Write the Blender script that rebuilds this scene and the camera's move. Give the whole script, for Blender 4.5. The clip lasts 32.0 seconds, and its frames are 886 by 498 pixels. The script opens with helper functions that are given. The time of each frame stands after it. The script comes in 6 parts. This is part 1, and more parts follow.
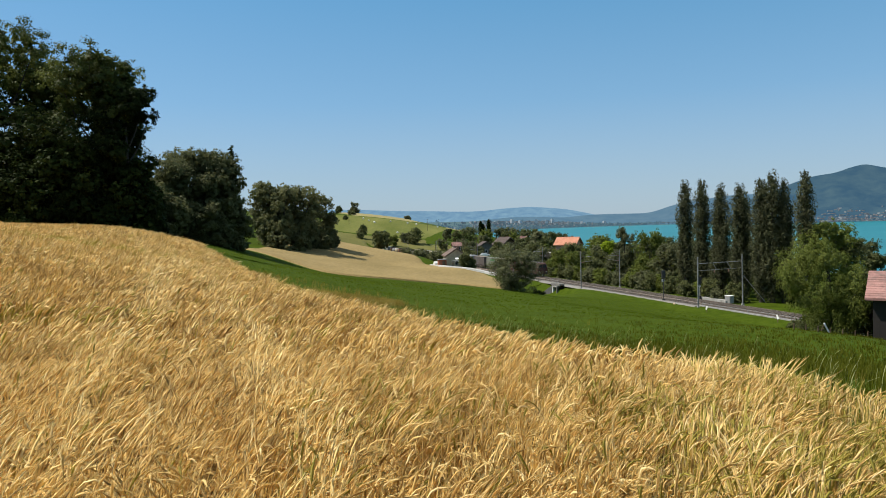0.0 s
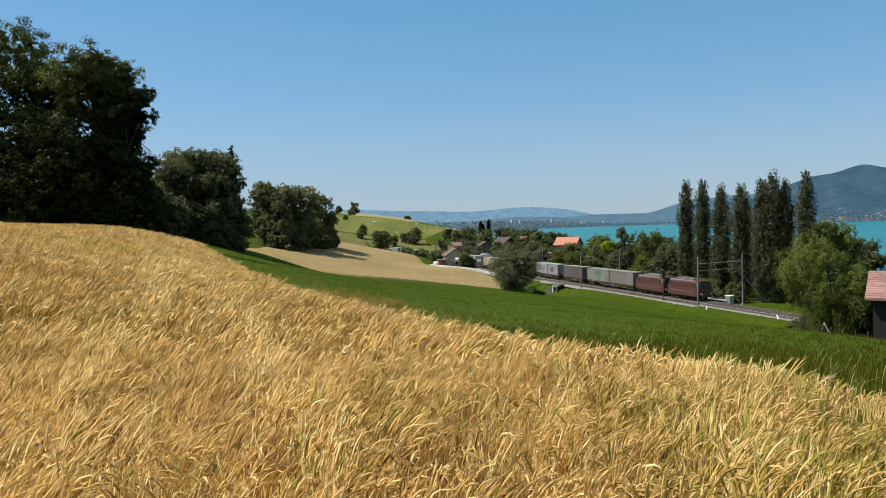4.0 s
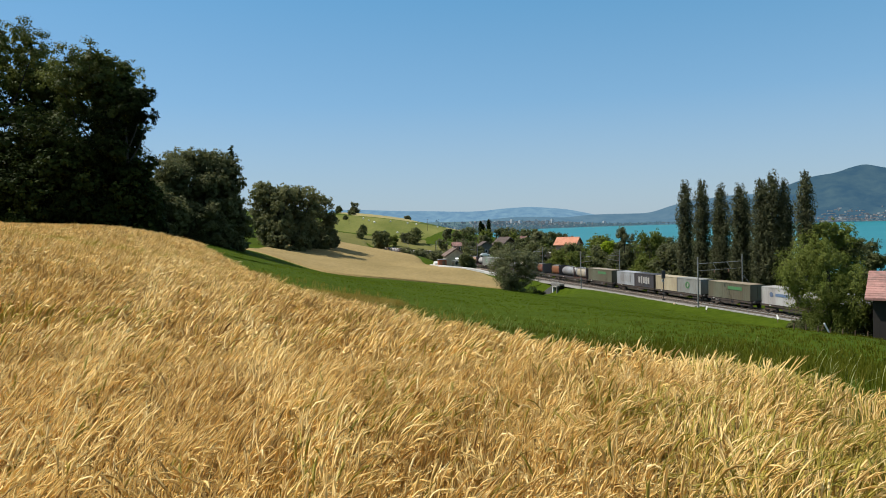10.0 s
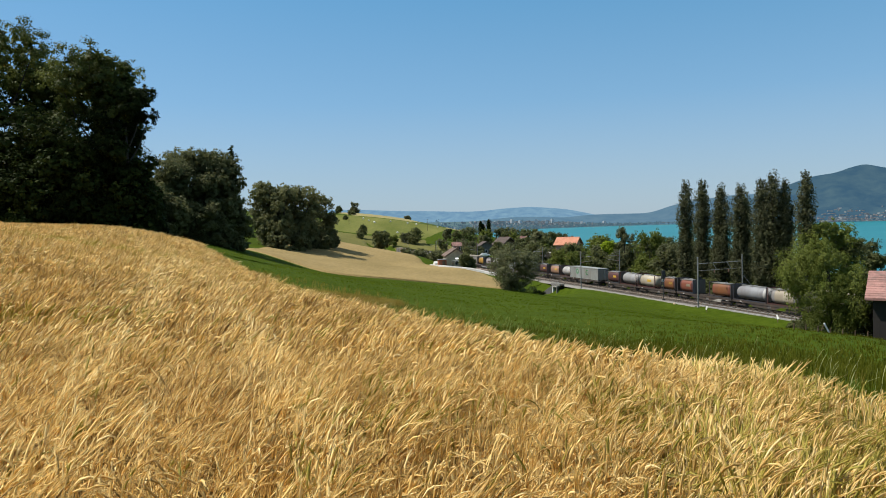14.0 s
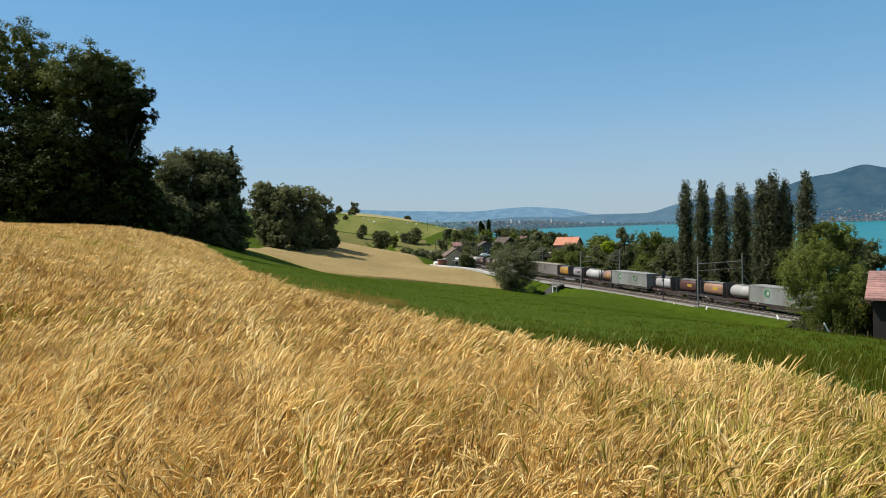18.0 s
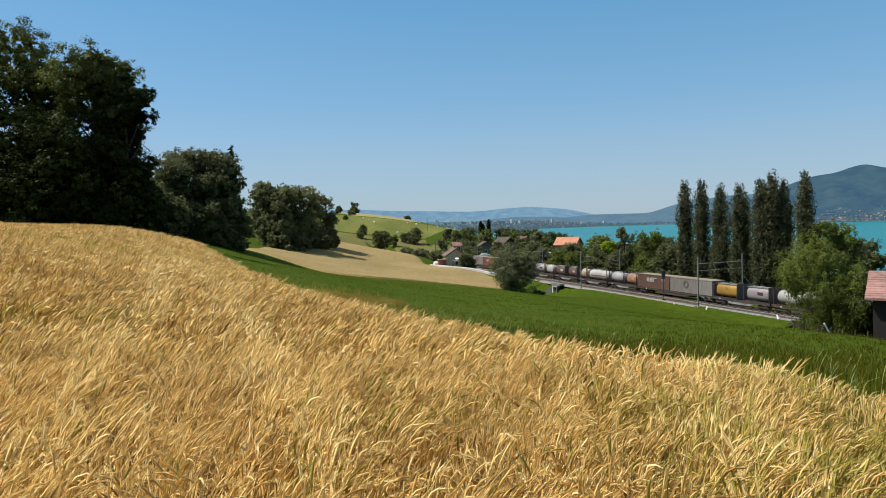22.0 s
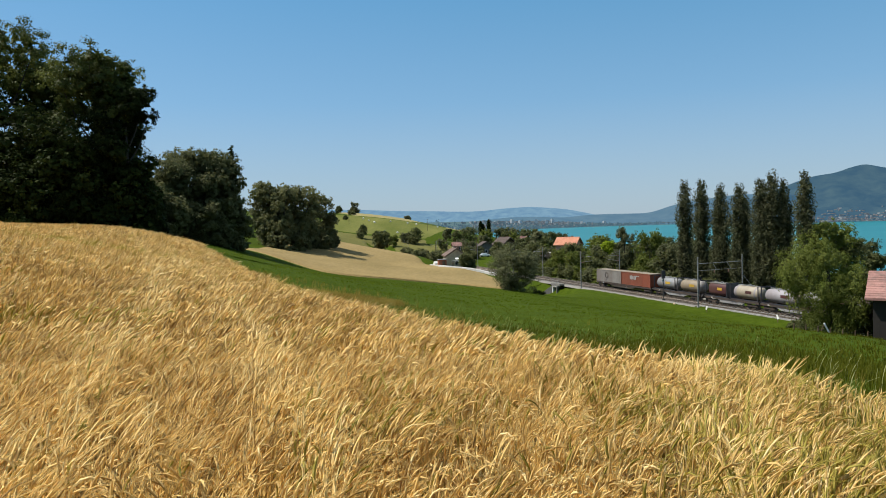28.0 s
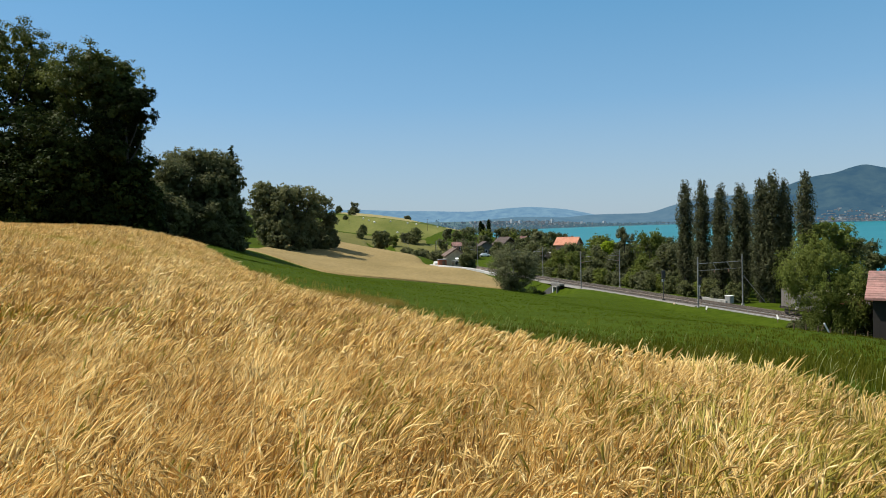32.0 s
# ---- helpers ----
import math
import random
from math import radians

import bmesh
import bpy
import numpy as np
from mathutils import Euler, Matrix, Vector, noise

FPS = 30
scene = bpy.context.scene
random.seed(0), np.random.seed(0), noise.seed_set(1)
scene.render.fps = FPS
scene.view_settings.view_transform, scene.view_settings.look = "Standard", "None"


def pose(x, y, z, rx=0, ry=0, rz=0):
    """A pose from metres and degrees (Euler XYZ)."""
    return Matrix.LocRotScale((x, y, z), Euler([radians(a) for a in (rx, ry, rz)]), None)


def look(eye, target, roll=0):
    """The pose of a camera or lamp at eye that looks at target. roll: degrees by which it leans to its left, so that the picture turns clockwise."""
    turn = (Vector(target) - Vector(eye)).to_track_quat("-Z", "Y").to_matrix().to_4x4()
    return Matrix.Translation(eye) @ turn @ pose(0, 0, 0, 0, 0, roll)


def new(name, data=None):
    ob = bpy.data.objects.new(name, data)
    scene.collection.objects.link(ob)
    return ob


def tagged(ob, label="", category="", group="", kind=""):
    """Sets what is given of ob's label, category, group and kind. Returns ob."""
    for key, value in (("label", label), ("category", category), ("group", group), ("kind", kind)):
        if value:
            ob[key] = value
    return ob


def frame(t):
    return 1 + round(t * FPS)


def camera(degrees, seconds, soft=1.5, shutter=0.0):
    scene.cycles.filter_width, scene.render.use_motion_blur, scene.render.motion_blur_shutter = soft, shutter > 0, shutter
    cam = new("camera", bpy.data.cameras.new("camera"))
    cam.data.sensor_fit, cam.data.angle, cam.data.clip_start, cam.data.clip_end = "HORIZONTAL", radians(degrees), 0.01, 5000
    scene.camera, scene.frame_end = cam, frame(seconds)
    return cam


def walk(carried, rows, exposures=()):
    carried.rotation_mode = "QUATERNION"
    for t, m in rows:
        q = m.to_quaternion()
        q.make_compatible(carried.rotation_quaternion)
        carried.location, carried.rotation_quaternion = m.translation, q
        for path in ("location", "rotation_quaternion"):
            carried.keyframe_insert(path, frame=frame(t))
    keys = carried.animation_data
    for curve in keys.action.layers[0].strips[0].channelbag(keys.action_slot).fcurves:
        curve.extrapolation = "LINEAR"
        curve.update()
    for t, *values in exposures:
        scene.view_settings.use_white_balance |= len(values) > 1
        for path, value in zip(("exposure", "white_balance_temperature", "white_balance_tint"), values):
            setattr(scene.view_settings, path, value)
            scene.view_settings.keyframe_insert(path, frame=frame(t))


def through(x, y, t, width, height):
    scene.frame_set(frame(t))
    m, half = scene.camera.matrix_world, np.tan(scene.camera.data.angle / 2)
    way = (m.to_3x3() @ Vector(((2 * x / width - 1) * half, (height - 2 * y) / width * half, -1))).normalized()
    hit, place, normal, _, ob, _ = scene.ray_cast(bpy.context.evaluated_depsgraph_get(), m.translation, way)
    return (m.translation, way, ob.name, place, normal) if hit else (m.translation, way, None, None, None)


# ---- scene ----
# The world's zero height is the top of the rails; the eye stands in a barley field on the slope above.
EYE = Vector((0.0, 0.0, 13.65))
cam = camera(64.2, 32.0, soft=0.95)
VIEW = Matrix.Translation(EYE) @ pose(0, 0, 0, 90 - 1.862, 0, 0) @ pose(0, 0, 0, 0, 0, -1.5)
walk(cam, [(0.0, VIEW), (32.0, VIEW)], [(0.0, 0.5), (22.0, 0.5), (25.0, 0.43), (28.0, 0.49), (32.0, 0.5)])

# ---- sky, sun, exposure ----
SUN_FROM = Vector((-0.78, 0.14, 1.12)).normalized()
world = bpy.data.worlds.new("sky")
scene.world = world
world.use_nodes = True
wn = world.node_tree
sky = wn.nodes.new("ShaderNodeTexSky")
sky.sky_type = "NISHITA"
sky.sun_disc = False
sky.sun_elevation = math.asin(SUN_FROM.z)
sky.sun_rotation = math.atan2(SUN_FROM.x, SUN_FROM.y)
sky.altitude = 600
sky.air_density = 0.8
sky.dust_density = 0.4
sky.ozone_density = 3.5
# clear summer air: the sky's gradient over an even blue, paling to haze at the horizon
air = wn.nodes.new("ShaderNodeMix")
air.data_type = "RGBA"
air.inputs[0].default_value = 0.52
air.inputs[6].default_value = (0.58, 2.93, 4.88, 1)
wn.links.new(sky.outputs[0], air.inputs[7])
up = wn.nodes.new("ShaderNodeSeparateXYZ")
wn.links.new(wn.nodes.new("ShaderNodeTexCoord").outputs["Generated"], up.inputs[0])
haze_ramp = wn.nodes.new("ShaderNodeValToRGB")
for e, (p, v) in zip([haze_ramp.color_ramp.elements[0], haze_ramp.color_ramp.elements[1], *(haze_ramp.color_ramp.elements.new(0.5) for _ in range(2))], ((0.0, 0.85), (0.08, 0.55), (0.17, 0.2), (0.32, 0.0))):
    e.position, e.color = p, (v, v, v, 1)
wn.links.new(up.outputs["Z"], haze_ramp.inputs[0])
haze = wn.nodes.new("ShaderNodeMix")
haze.data_type = "RGBA"
haze.inputs[7].default_value = (2.95, 3.55, 4.05, 1)
wn.links.new(haze_ramp.outputs[0], haze.inputs[0])
wn.links.new(air.outputs[2], haze.inputs[6])
wn.links.new(haze.outputs[2], wn.nodes["Background"].inputs[0])
wn.nodes["Background"].inputs[1].default_value = 0.10
sun = new("sun", bpy.data.lights.new("sun", "SUN"))
sun.data.energy = 4.75
sun.data.angle = radians(0.53)
sun.data.color = (1.0, 0.955, 0.87)
sun.matrix_world = look(SUN_FROM * 300, (0, 0, 0))
scene.view_settings.exposure = 0.5


# ---- mesh helpers ----
def np_mesh(name, verts, faces, mats, smooth=False, mat_index=None):
    verts = np.asarray(verts, dtype=np.float32)
    faces = np.asarray(faces, dtype=np.int32)
    me = bpy.data.meshes.new(name)
    n, k = faces.shape
    me.vertices.add(len(verts))
    me.vertices.foreach_set("co", verts.ravel())
    me.loops.add(n * k)
    me.loops.foreach_set("vertex_index", faces.ravel())
    me.polygons.add(n)
    me.polygons.foreach_set("loop_start", np.arange(0, n * k, k, dtype=np.int32))
    for m in mats if isinstance(mats, (list, tuple)) else [mats]:
        me.materials.append(m)
    if mat_index is not None:
        me.polygons.foreach_set("material_index", np.asarray(mat_index, dtype=np.int32))
    if smooth:
        me.polygons.foreach_set("use_smooth", np.ones(n, dtype=bool))
    me.update(calc_edges=True)
    return me


class Build:
    """Collects solids into one mesh."""

    def __init__(self):
        self.v, self.f = [], []

    def box(self, c, s, bevel=0.0, turn=0.0):
        x, y, z = (a / 2 for a in s)
        b = min(bevel, x * 0.9, y * 0.9)
        ring = [(-x + b, -y), (x - b, -y), (x, -y + b), (x, y - b), (x - b, y), (-x + b, y), (-x, y - b), (-x, -y + b)] if b else [(-x, -y), (x, -y), (x, y), (-x, y)]
        ca, sa = math.cos(turn), math.sin(turn)
        ring = [(px * ca - py * sa, px * sa + py * ca) for px, py in ring]
        n, k = len(self.v), len(ring)
        for h in (-z, z):
            self.v += [(c[0] + px, c[1] + py, c[2] + h) for px, py in ring]
        self.f.append(tuple(n + i for i in reversed(range(k))))
        self.f.append(tuple(n + k + i for i in range(k)))
        self.f += [(n + i, n + (i + 1) % k, n + k + (i + 1) % k, n + k + i) for i in range(k)]
        return self

    def lathe(self, a, b, profile, sides=12, square=2.0):
        """Rings (t along a..b, radius) round the axis from a to b; square over 2 flattens the ring towards a box."""
        a, b = Vector(a), Vector(b)
        axis = (b - a).normalized()
        up = Vector((0, 0, 1)) if abs(axis.z) < 0.9 else Vector((1, 0, 0))
        u = axis.cross(up).normalized()
        w = u.cross(axis)
        n = len(self.v)
        for t, r in profile:
            p = a + (b - a) * t
            for i in range(sides):
                ang = 2 * math.pi * (i + 0.5) / sides
                ca, sa = math.cos(ang), math.sin(ang)
                e = 2.0 / square
                cu, cw = math.copysign(abs(ca) ** e, ca), math.copysign(abs(sa) ** e, sa)
                self.v.append(tuple(p + (u * cu + w * cw) * r))
        for j in range(len(profile) - 1):
            for i in range(sides):
                p, q = n + j * sides + i, n + j * sides + (i + 1) % sides
                self.f.append((p, q, q + sides, p + sides))
        self.f.append(tuple(n + i for i in reversed(range(sides))))
        m = n + (len(profile) - 1) * sides
        self.f.append(tuple(m + i for i in range(sides)))
        return self

    def rod(self, a, b, r, sides=6, r2=None):
        return self.lathe(a, b, [(0, r), (1, r if r2 is None else r2)], sides)

    def prism(self, outline, x0, x1):
        """An outline in (y, z), drawn out along x."""
        n, k = len(self.v), len(outline)
        for x in (x0, x1):
            self.v += [(x, y, z) for y, z in outline]
        self.f.append(tuple(n + i for i in reversed(range(k))))
        self.f.append(tuple(n + k + i for i in range(k)))
        self.f += [(n + i, n + (i + 1) % k, n + k + (i + 1) % k, n + k + i) for i in range(k)]
        return self

    def mesh(self, name, mat, smooth=False):
        me = bpy.data.meshes.new(name)
        me.from_pydata(self.v, [], self.f)
        me.materials.append(mat)
        bm = bmesh.new()
        bm.from_mesh(me)
        bmesh.ops.recalc_face_normals(bm, faces=bm.faces)
        if smooth:
            for f in bm.faces:
                f.smooth = True
            for e in bm.edges:
                if len(e.link_faces) == 2 and e.calc_face_angle(0) > 0.7:
                    e.smooth = False
        bm.to_mesh(me)
        bm.free()
        return me


def part(name, shape, mat, parent, label="", smooth=False):
    """Links a Build or a mesh as one object under a thing or a part."""
    me = shape.mesh(name, mat, smooth) if isinstance(shape, Build) else shape
    ob = new(name, me)
    ob.parent = parent
    if label:
        ob["label"] = label
    return ob


def thing(name, m, label, category, group="", kind=""):
    ob = new(name)
    ob.empty_display_size = 0.3
    ob.matrix_basis = m
    return tagged(ob, label, category, group, kind)


# ---- materials ----
def mat_base(name):
    m = bpy.data.materials.new(name)
    m.use_nodes = True
    nt = m.node_tree
    return m, nt, nt.nodes["Principled BSDF"]


def ramp(nt, source, stops):
    r = nt.nodes.new("ShaderNodeValToRGB")
    el = r.color_ramp.elements
    while len(el) < len(stops):
        el.new(0.5)
    for e, (p, c) in zip(el, stops):
        e.position = p
        e.color = (*c, 1)
    nt.links.new(source, r.inputs[0])
    return r.outputs[0]


def noise_node(nt, scale, detail=4, rough=0.55, coords="Object", stretch=None):
    tc = nt.nodes.new("ShaderNodeTexCoord")
    n = nt.nodes.new("ShaderNodeTexNoise")
    n.inputs["Scale"].default_value = scale
    n.inputs["Detail"].default_value = detail
    n.inputs["Roughness"].default_value = rough
    src = tc.outputs[coords]
    if stretch:
        mp = nt.nodes.new("ShaderNodeMapping")
        mp.inputs["Scale"].default_value = stretch
        nt.links.new(src, mp.inputs[0])
        src = mp.outputs[0]
    nt.links.new(src, n.inputs["Vector"])
    return n.outputs["Fac"]


def mix(nt, a, b, fac, mode="MIX"):
    x = nt.nodes.new("ShaderNodeMix")
    x.data_type = "RGBA"
    x.blend_type = mode
    for i, v in ((0, fac), (6, a), (7, b)):
        if isinstance(v, (int, float)):
            x.inputs[i].default_value = v
        elif isinstance(v, tuple):
            x.inputs[i].default_value = (*v, 1)
        else:
            nt.links.new(v, x.inputs[i])
    return x.outputs[2]


def bump(nt, bsdf, height, strength, dist):
    b = nt.nodes.new("ShaderNodeBump")
    b.inputs["Strength"].default_value = strength
    b.inputs["Distance"].default_value = dist
    nt.links.new(height, b.inputs["Height"])
    nt.links.new(b.outputs[0], bsdf.inputs["Normal"])


def surface(name, dark, light, scale=2.0, rough=0.7, metal=0.0, fine=None, bump_size=0.0, stain=None, stretch=None, stain_from=0.52, gloss=0.4, span=0.2):
    """A weathered plain surface: two scales of mottling, a fine relief and an optional stain colour."""
    m, nt, b = mat_base(name)
    big = noise_node(nt, scale, 5, 0.6, stretch=stretch)
    small = noise_node(nt, fine or scale * 14, 3, 0.6, stretch=stretch)
    col = ramp(nt, big, [(0.5 - span, dark), (0.5 + span, light)])
    col = mix(nt, col, ramp(nt, small, [(0.5 - span, dark), (0.5 + span, light)]), 0.4)
    if stain:
        s = noise_node(nt, scale * 0.7, 6, 0.7, stretch=(1, 1, 0.25))
        f = ramp(nt, s, [(stain_from, (0, 0, 0)), (stain_from + 0.2, (0.8, 0.8, 0.8))])
        col = mix(nt, col, stain, f)
    nt.links.new(col, b.inputs["Base Color"])
    b.inputs["Roughness"].default_value = rough
    b.inputs["Metallic"].default_value = metal
    b.inputs["Specular IOR Level"].default_value = gloss
    if bump_size:
        bump(nt, b, small, 0.5, bump_size)
    return m


def leafy(name, dark, light, glow, scale=0.35, through=0.35, gloss=0.12, by_piece=0.5):
    """Leaves, blades and ears: colour varies by piece and by stretch, light shines through."""
    m, nt, b = mat_base(name)
    geo = nt.nodes.new("ShaderNodeNewGeometry")
    big = noise_node(nt, scale, 3, 0.6)
    col = ramp(nt, geo.outputs["Random Per Island"], [(0.0, dark), (0.65, light), (1.0, glow)])
    col2 = ramp(nt, big, [(0.36, dark), (0.54, light), (0.70, glow)])
    col = mix(nt, col2, col, by_piece)
    nt.links.new(col, b.inputs["Base Color"])
    b.inputs["Roughness"].default_value = 0.6
    b.inputs["Specular IOR Level"].default_value = gloss
    t = nt.nodes.new("ShaderNodeBsdfTranslucent")
    nt.links.new(col, t.inputs["Color"])
    ms = nt.nodes.new("ShaderNodeMixShader")
    ms.inputs[0].default_value = through
    nt.links.new(b.outputs[0], ms.inputs[1])
    nt.links.new(t.outputs[0], ms.inputs[2])
    nt.links.new(ms.outputs[0], nt.nodes["Material Output"].inputs["Surface"])
    return m


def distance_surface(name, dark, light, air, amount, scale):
    """Far land seen through kilometres of lit air: its own mottled colour, and the haze added as a glow of the surface.
    """
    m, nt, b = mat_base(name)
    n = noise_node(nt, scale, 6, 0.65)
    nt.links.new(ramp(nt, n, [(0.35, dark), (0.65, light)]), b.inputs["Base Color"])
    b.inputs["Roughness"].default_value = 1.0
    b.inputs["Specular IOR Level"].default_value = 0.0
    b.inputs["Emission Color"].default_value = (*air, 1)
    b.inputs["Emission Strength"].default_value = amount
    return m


M_MEADOW = surface("meadow_soil", (0.028, 0.047, 0.0024), (0.056, 0.080, 0.006), 0.7, 0.95, fine=5.0, bump_size=0.15, span=0.13, gloss=0.03)
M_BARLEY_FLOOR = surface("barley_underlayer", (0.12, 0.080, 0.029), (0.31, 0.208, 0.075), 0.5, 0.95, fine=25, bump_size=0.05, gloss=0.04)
M_BARLEY = leafy("barley_straw", (0.38, 0.230, 0.070), (0.88, 0.620, 0.225), (0.98, 0.83, 0.46), 0.9, 0.32, 0.12, 0.75)
M_BARLEY_DULL = leafy("barley_brown", (0.26, 0.156, 0.052), (0.58, 0.385, 0.142), (0.84, 0.63, 0.30), 0.9, 0.30, 0.10, 0.75)
M_BARLEY_PALE = leafy("barley_pale_straw", (0.66, 0.43, 0.145), (0.90, 0.665, 0.265), (0.97, 0.82, 0.45), 0.9, 0.28, 0.14)
M_BARLEY_GREEN = leafy("barley_green", (0.22, 0.19, 0.030), (0.46, 0.375, 0.075), (0.66, 0.53, 0.16), 0.9, 0.35)
M_GRASS = leafy("grass_blade", (0.060, 0.067, 0.0042), (0.093, 0.098, 0.0075), (0.136, 0.135, 0.015), 0.08, 0.48, 0.06)
M_GRASS_FRESH = leafy("fresh_grass_blade", (0.077, 0.108, 0.006), (0.107, 0.142, 0.010), (0.146, 0.180, 0.018), 0.08, 0.50, 0.06)
M_SEEDHEAD = leafy("grass_seedhead", (0.24, 0.26, 0.09), (0.36, 0.36, 0.14), (0.48, 0.46, 0.2), 0.3, 0.4)
M_DRYGRASS = leafy("ripening_grass", (0.18, 0.130, 0.022), (0.33, 0.235, 0.048), (0.45, 0.345, 0.09), 0.3, 0.35, 0.06)
M_GRAIN = surface("ripe_grain", (0.160, 0.118, 0.048), (0.305, 0.222, 0.100), 0.06, 0.95, fine=1.3, bump_size=0.4, stretch=(1, 0.4, 1), gloss=0.04)
# near-black tones hold the wood's deep shade, the lightest its sunlit clumps
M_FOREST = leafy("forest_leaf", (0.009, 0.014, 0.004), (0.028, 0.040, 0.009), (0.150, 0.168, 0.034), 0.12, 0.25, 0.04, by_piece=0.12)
M_WOOD = leafy("woodland_leaf", (0.082, 0.086, 0.037), (0.148, 0.152, 0.063), (0.210, 0.212, 0.092), 0.12, 0.46, by_piece=0.25)
# lighter forest leaf, with the sun on the upper crowns put into it
M_LITLEAF = leafy("sunlit_forest_leaf", (0.040, 0.052, 0.013), (0.095, 0.112, 0.026), (0.20, 0.215, 0.048), 0.12, 0.32, by_piece=0.25)
M_OAK = leafy("broadleaf_leaf", (0.086, 0.096, 0.036), (0.126, 0.135, 0.050), (0.168, 0.175, 0.068), 0.15, 0.46, by_piece=0.25)
M_POPLAR = leafy("poplar_leaf", (0.066, 0.069, 0.034), (0.095, 0.099, 0.046), (0.124, 0.128, 0.060), 0.3, 0.42, by_piece=0.15)
M_BRIGHT = leafy("fresh_leaf", (0.090, 0.112, 0.020), (0.155, 0.178, 0.035), (0.220, 0.240, 0.056), 0.2, 0.48, by_piece=0.25)
M_YELLOW = leafy("yellow_green_leaf", (0.16, 0.22, 0.012), (0.30, 0.38, 0.02), (0.42, 0.48, 0.05), 0.3, 0.4)
M_GREYLEAF = leafy("grey_green_leaf", (0.100, 0.106, 0.050), (0.142, 0.147, 0.069), (0.182, 0.186, 0.090), 0.3, 0.45, by_piece=0.25)
M_BARK = surface("bark", (0.022, 0.019, 0.015), (0.055, 0.046, 0.037), 3.0, 0.9, bump_size=0.03, stretch=(1, 1, 0.2))
M_BALLAST = surface("ballast", (0.14, 0.112, 0.090), (0.24, 0.20, 0.17), 0.5, 0.95, fine=14, bump_size=0.04, gloss=0.1)
M_CESS = surface("pale_gravel", (0.13, 0.12, 0.105), (0.24, 0.225, 0.20), 0.6, 0.95, fine=12, bump_size=0.03, gloss=0.1)
M_CONCRETE = surface("concrete", (0.22, 0.21, 0.195), (0.34, 0.33, 0.31), 0.8, 0.85, bump_size=0.01, stain=(0.13, 0.12, 0.105))
M_OLDCONCRETE = surface("stained_concrete", (0.10, 0.095, 0.085), (0.19, 0.18, 0.165), 0.8, 0.9, bump_size=0.01, stain=(0.06, 0.06, 0.045))
M_RAIL = surface("rail_steel", (0.10, 0.065, 0.05), (0.22, 0.17, 0.14), 2.0, 0.45, 0.7)
M_SLEEPER = surface("sleeper", (0.11, 0.09, 0.072), (0.18, 0.155, 0.13), 2.0, 0.95, gloss=0.1)
M_GALV = surface("galvanised_steel", (0.19, 0.19, 0.185), (0.30, 0.30, 0.295), 1.5, 0.6, 0.3)
M_DARKSTEEL = surface("dark_steel", (0.03, 0.03, 0.033), (0.07, 0.068, 0.065), 2.0, 0.6, 0.3)
M_WAGON = surface("wagon_frame_dirt", (0.022, 0.018, 0.016), (0.060, 0.045, 0.036), 1.2, 0.85, 0.0, stain=(0.10, 0.06, 0.038))
M_WHITE = surface("white_paint", (0.68, 0.67, 0.64), (0.82, 0.81, 0.79), 1.0, 0.5)
M_ROOFRED = surface("clay_tiles_orange", (0.36, 0.14, 0.080), (0.54, 0.25, 0.155), 0.8, 0.85, fine=8, bump_size=0.03)
M_ROOFPINK = surface("weathered_clay_tiles", (0.24, 0.12, 0.10), (0.40, 0.22, 0.19), 0.8, 0.9, fine=5, bump_size=0.03, stain=(0.13, 0.095, 0.085), stain_from=0.42, gloss=0.15)
M_ROOFDARK = surface("dark_roof_tiles", (0.045, 0.032, 0.028), (0.10, 0.070, 0.058), 0.8, 0.85, fine=8, bump_size=0.03)
M_ROOFUMBER = surface("umber_roof_tiles", (0.085, 0.055, 0.042), (0.16, 0.105, 0.080), 0.8, 0.85, fine=8, bump_size=0.03)
M_ROOFBROWN = surface("brown_roof_tiles", (0.16, 0.085, 0.06), (0.30, 0.17, 0.12), 0.8, 0.85, fine=8, bump_size=0.03)
M_PLASTER = surface("house_plaster", (0.17, 0.14, 0.112), (0.25, 0.21, 0.17), 0.8, 0.9, bump_size=0.01)
M_TIMBER = surface("weathered_timber", (0.07, 0.045, 0.028), (0.17, 0.115, 0.07), 1.5, 0.85, stretch=(1, 1, 0.15))
M_GLASSDARK = surface("dark_window", (0.02, 0.024, 0.03), (0.05, 0.055, 0.06), 1.0, 0.15)
M_ROAD = surface("pale_road", (0.34, 0.325, 0.30), (0.48, 0.46, 0.43), 0.4, 0.9, fine=12)


# ---- the lie of the land ----
# spot heights: x, y and height against the eye
SPOTS = ((0, 0, -2.4), (4.1, 6.5, -2.45), (2.0, 12, -2.92), (-1.7, 22, -3.33), (-8, 38, -3.65), (-14, 50, -3.25),
         (-24.7, 69, -1.45), (-27.2, 68, -0.68), (-29.5, 68, -0.22), (-33, 66, 0.32), (-35, 64, 0.36), (-12.5, 20, -1.85), (-25, 40, -0.5), (-34, 55, 0.2), (-45, 75, 0.4), (-42, 110, -0.6), (-37, 135, -3.8),
         (-50, 135, -0.9), (10, 40, -6.5), (10, 16, -3.85), (31, 50, -8.9), (0, 70, -7.2), (-30, 100, -3.8), (-10, 130, -9.5))
FAR_SPOTS = ((10, 122, -11.2), (-24, 130, -7.6), (-10, 200, -11.6), (-30, 200, -8.7), (-46, 215, -5.7), (-43, 300, -6.4),
         (-75, 600, 12.6), (-60, 480, 3.5), (-34, 560, 6.0), (-8, 570, 1.0), (15, 556, -4.4), (-140, 600, 15), (-90, 300, 5))
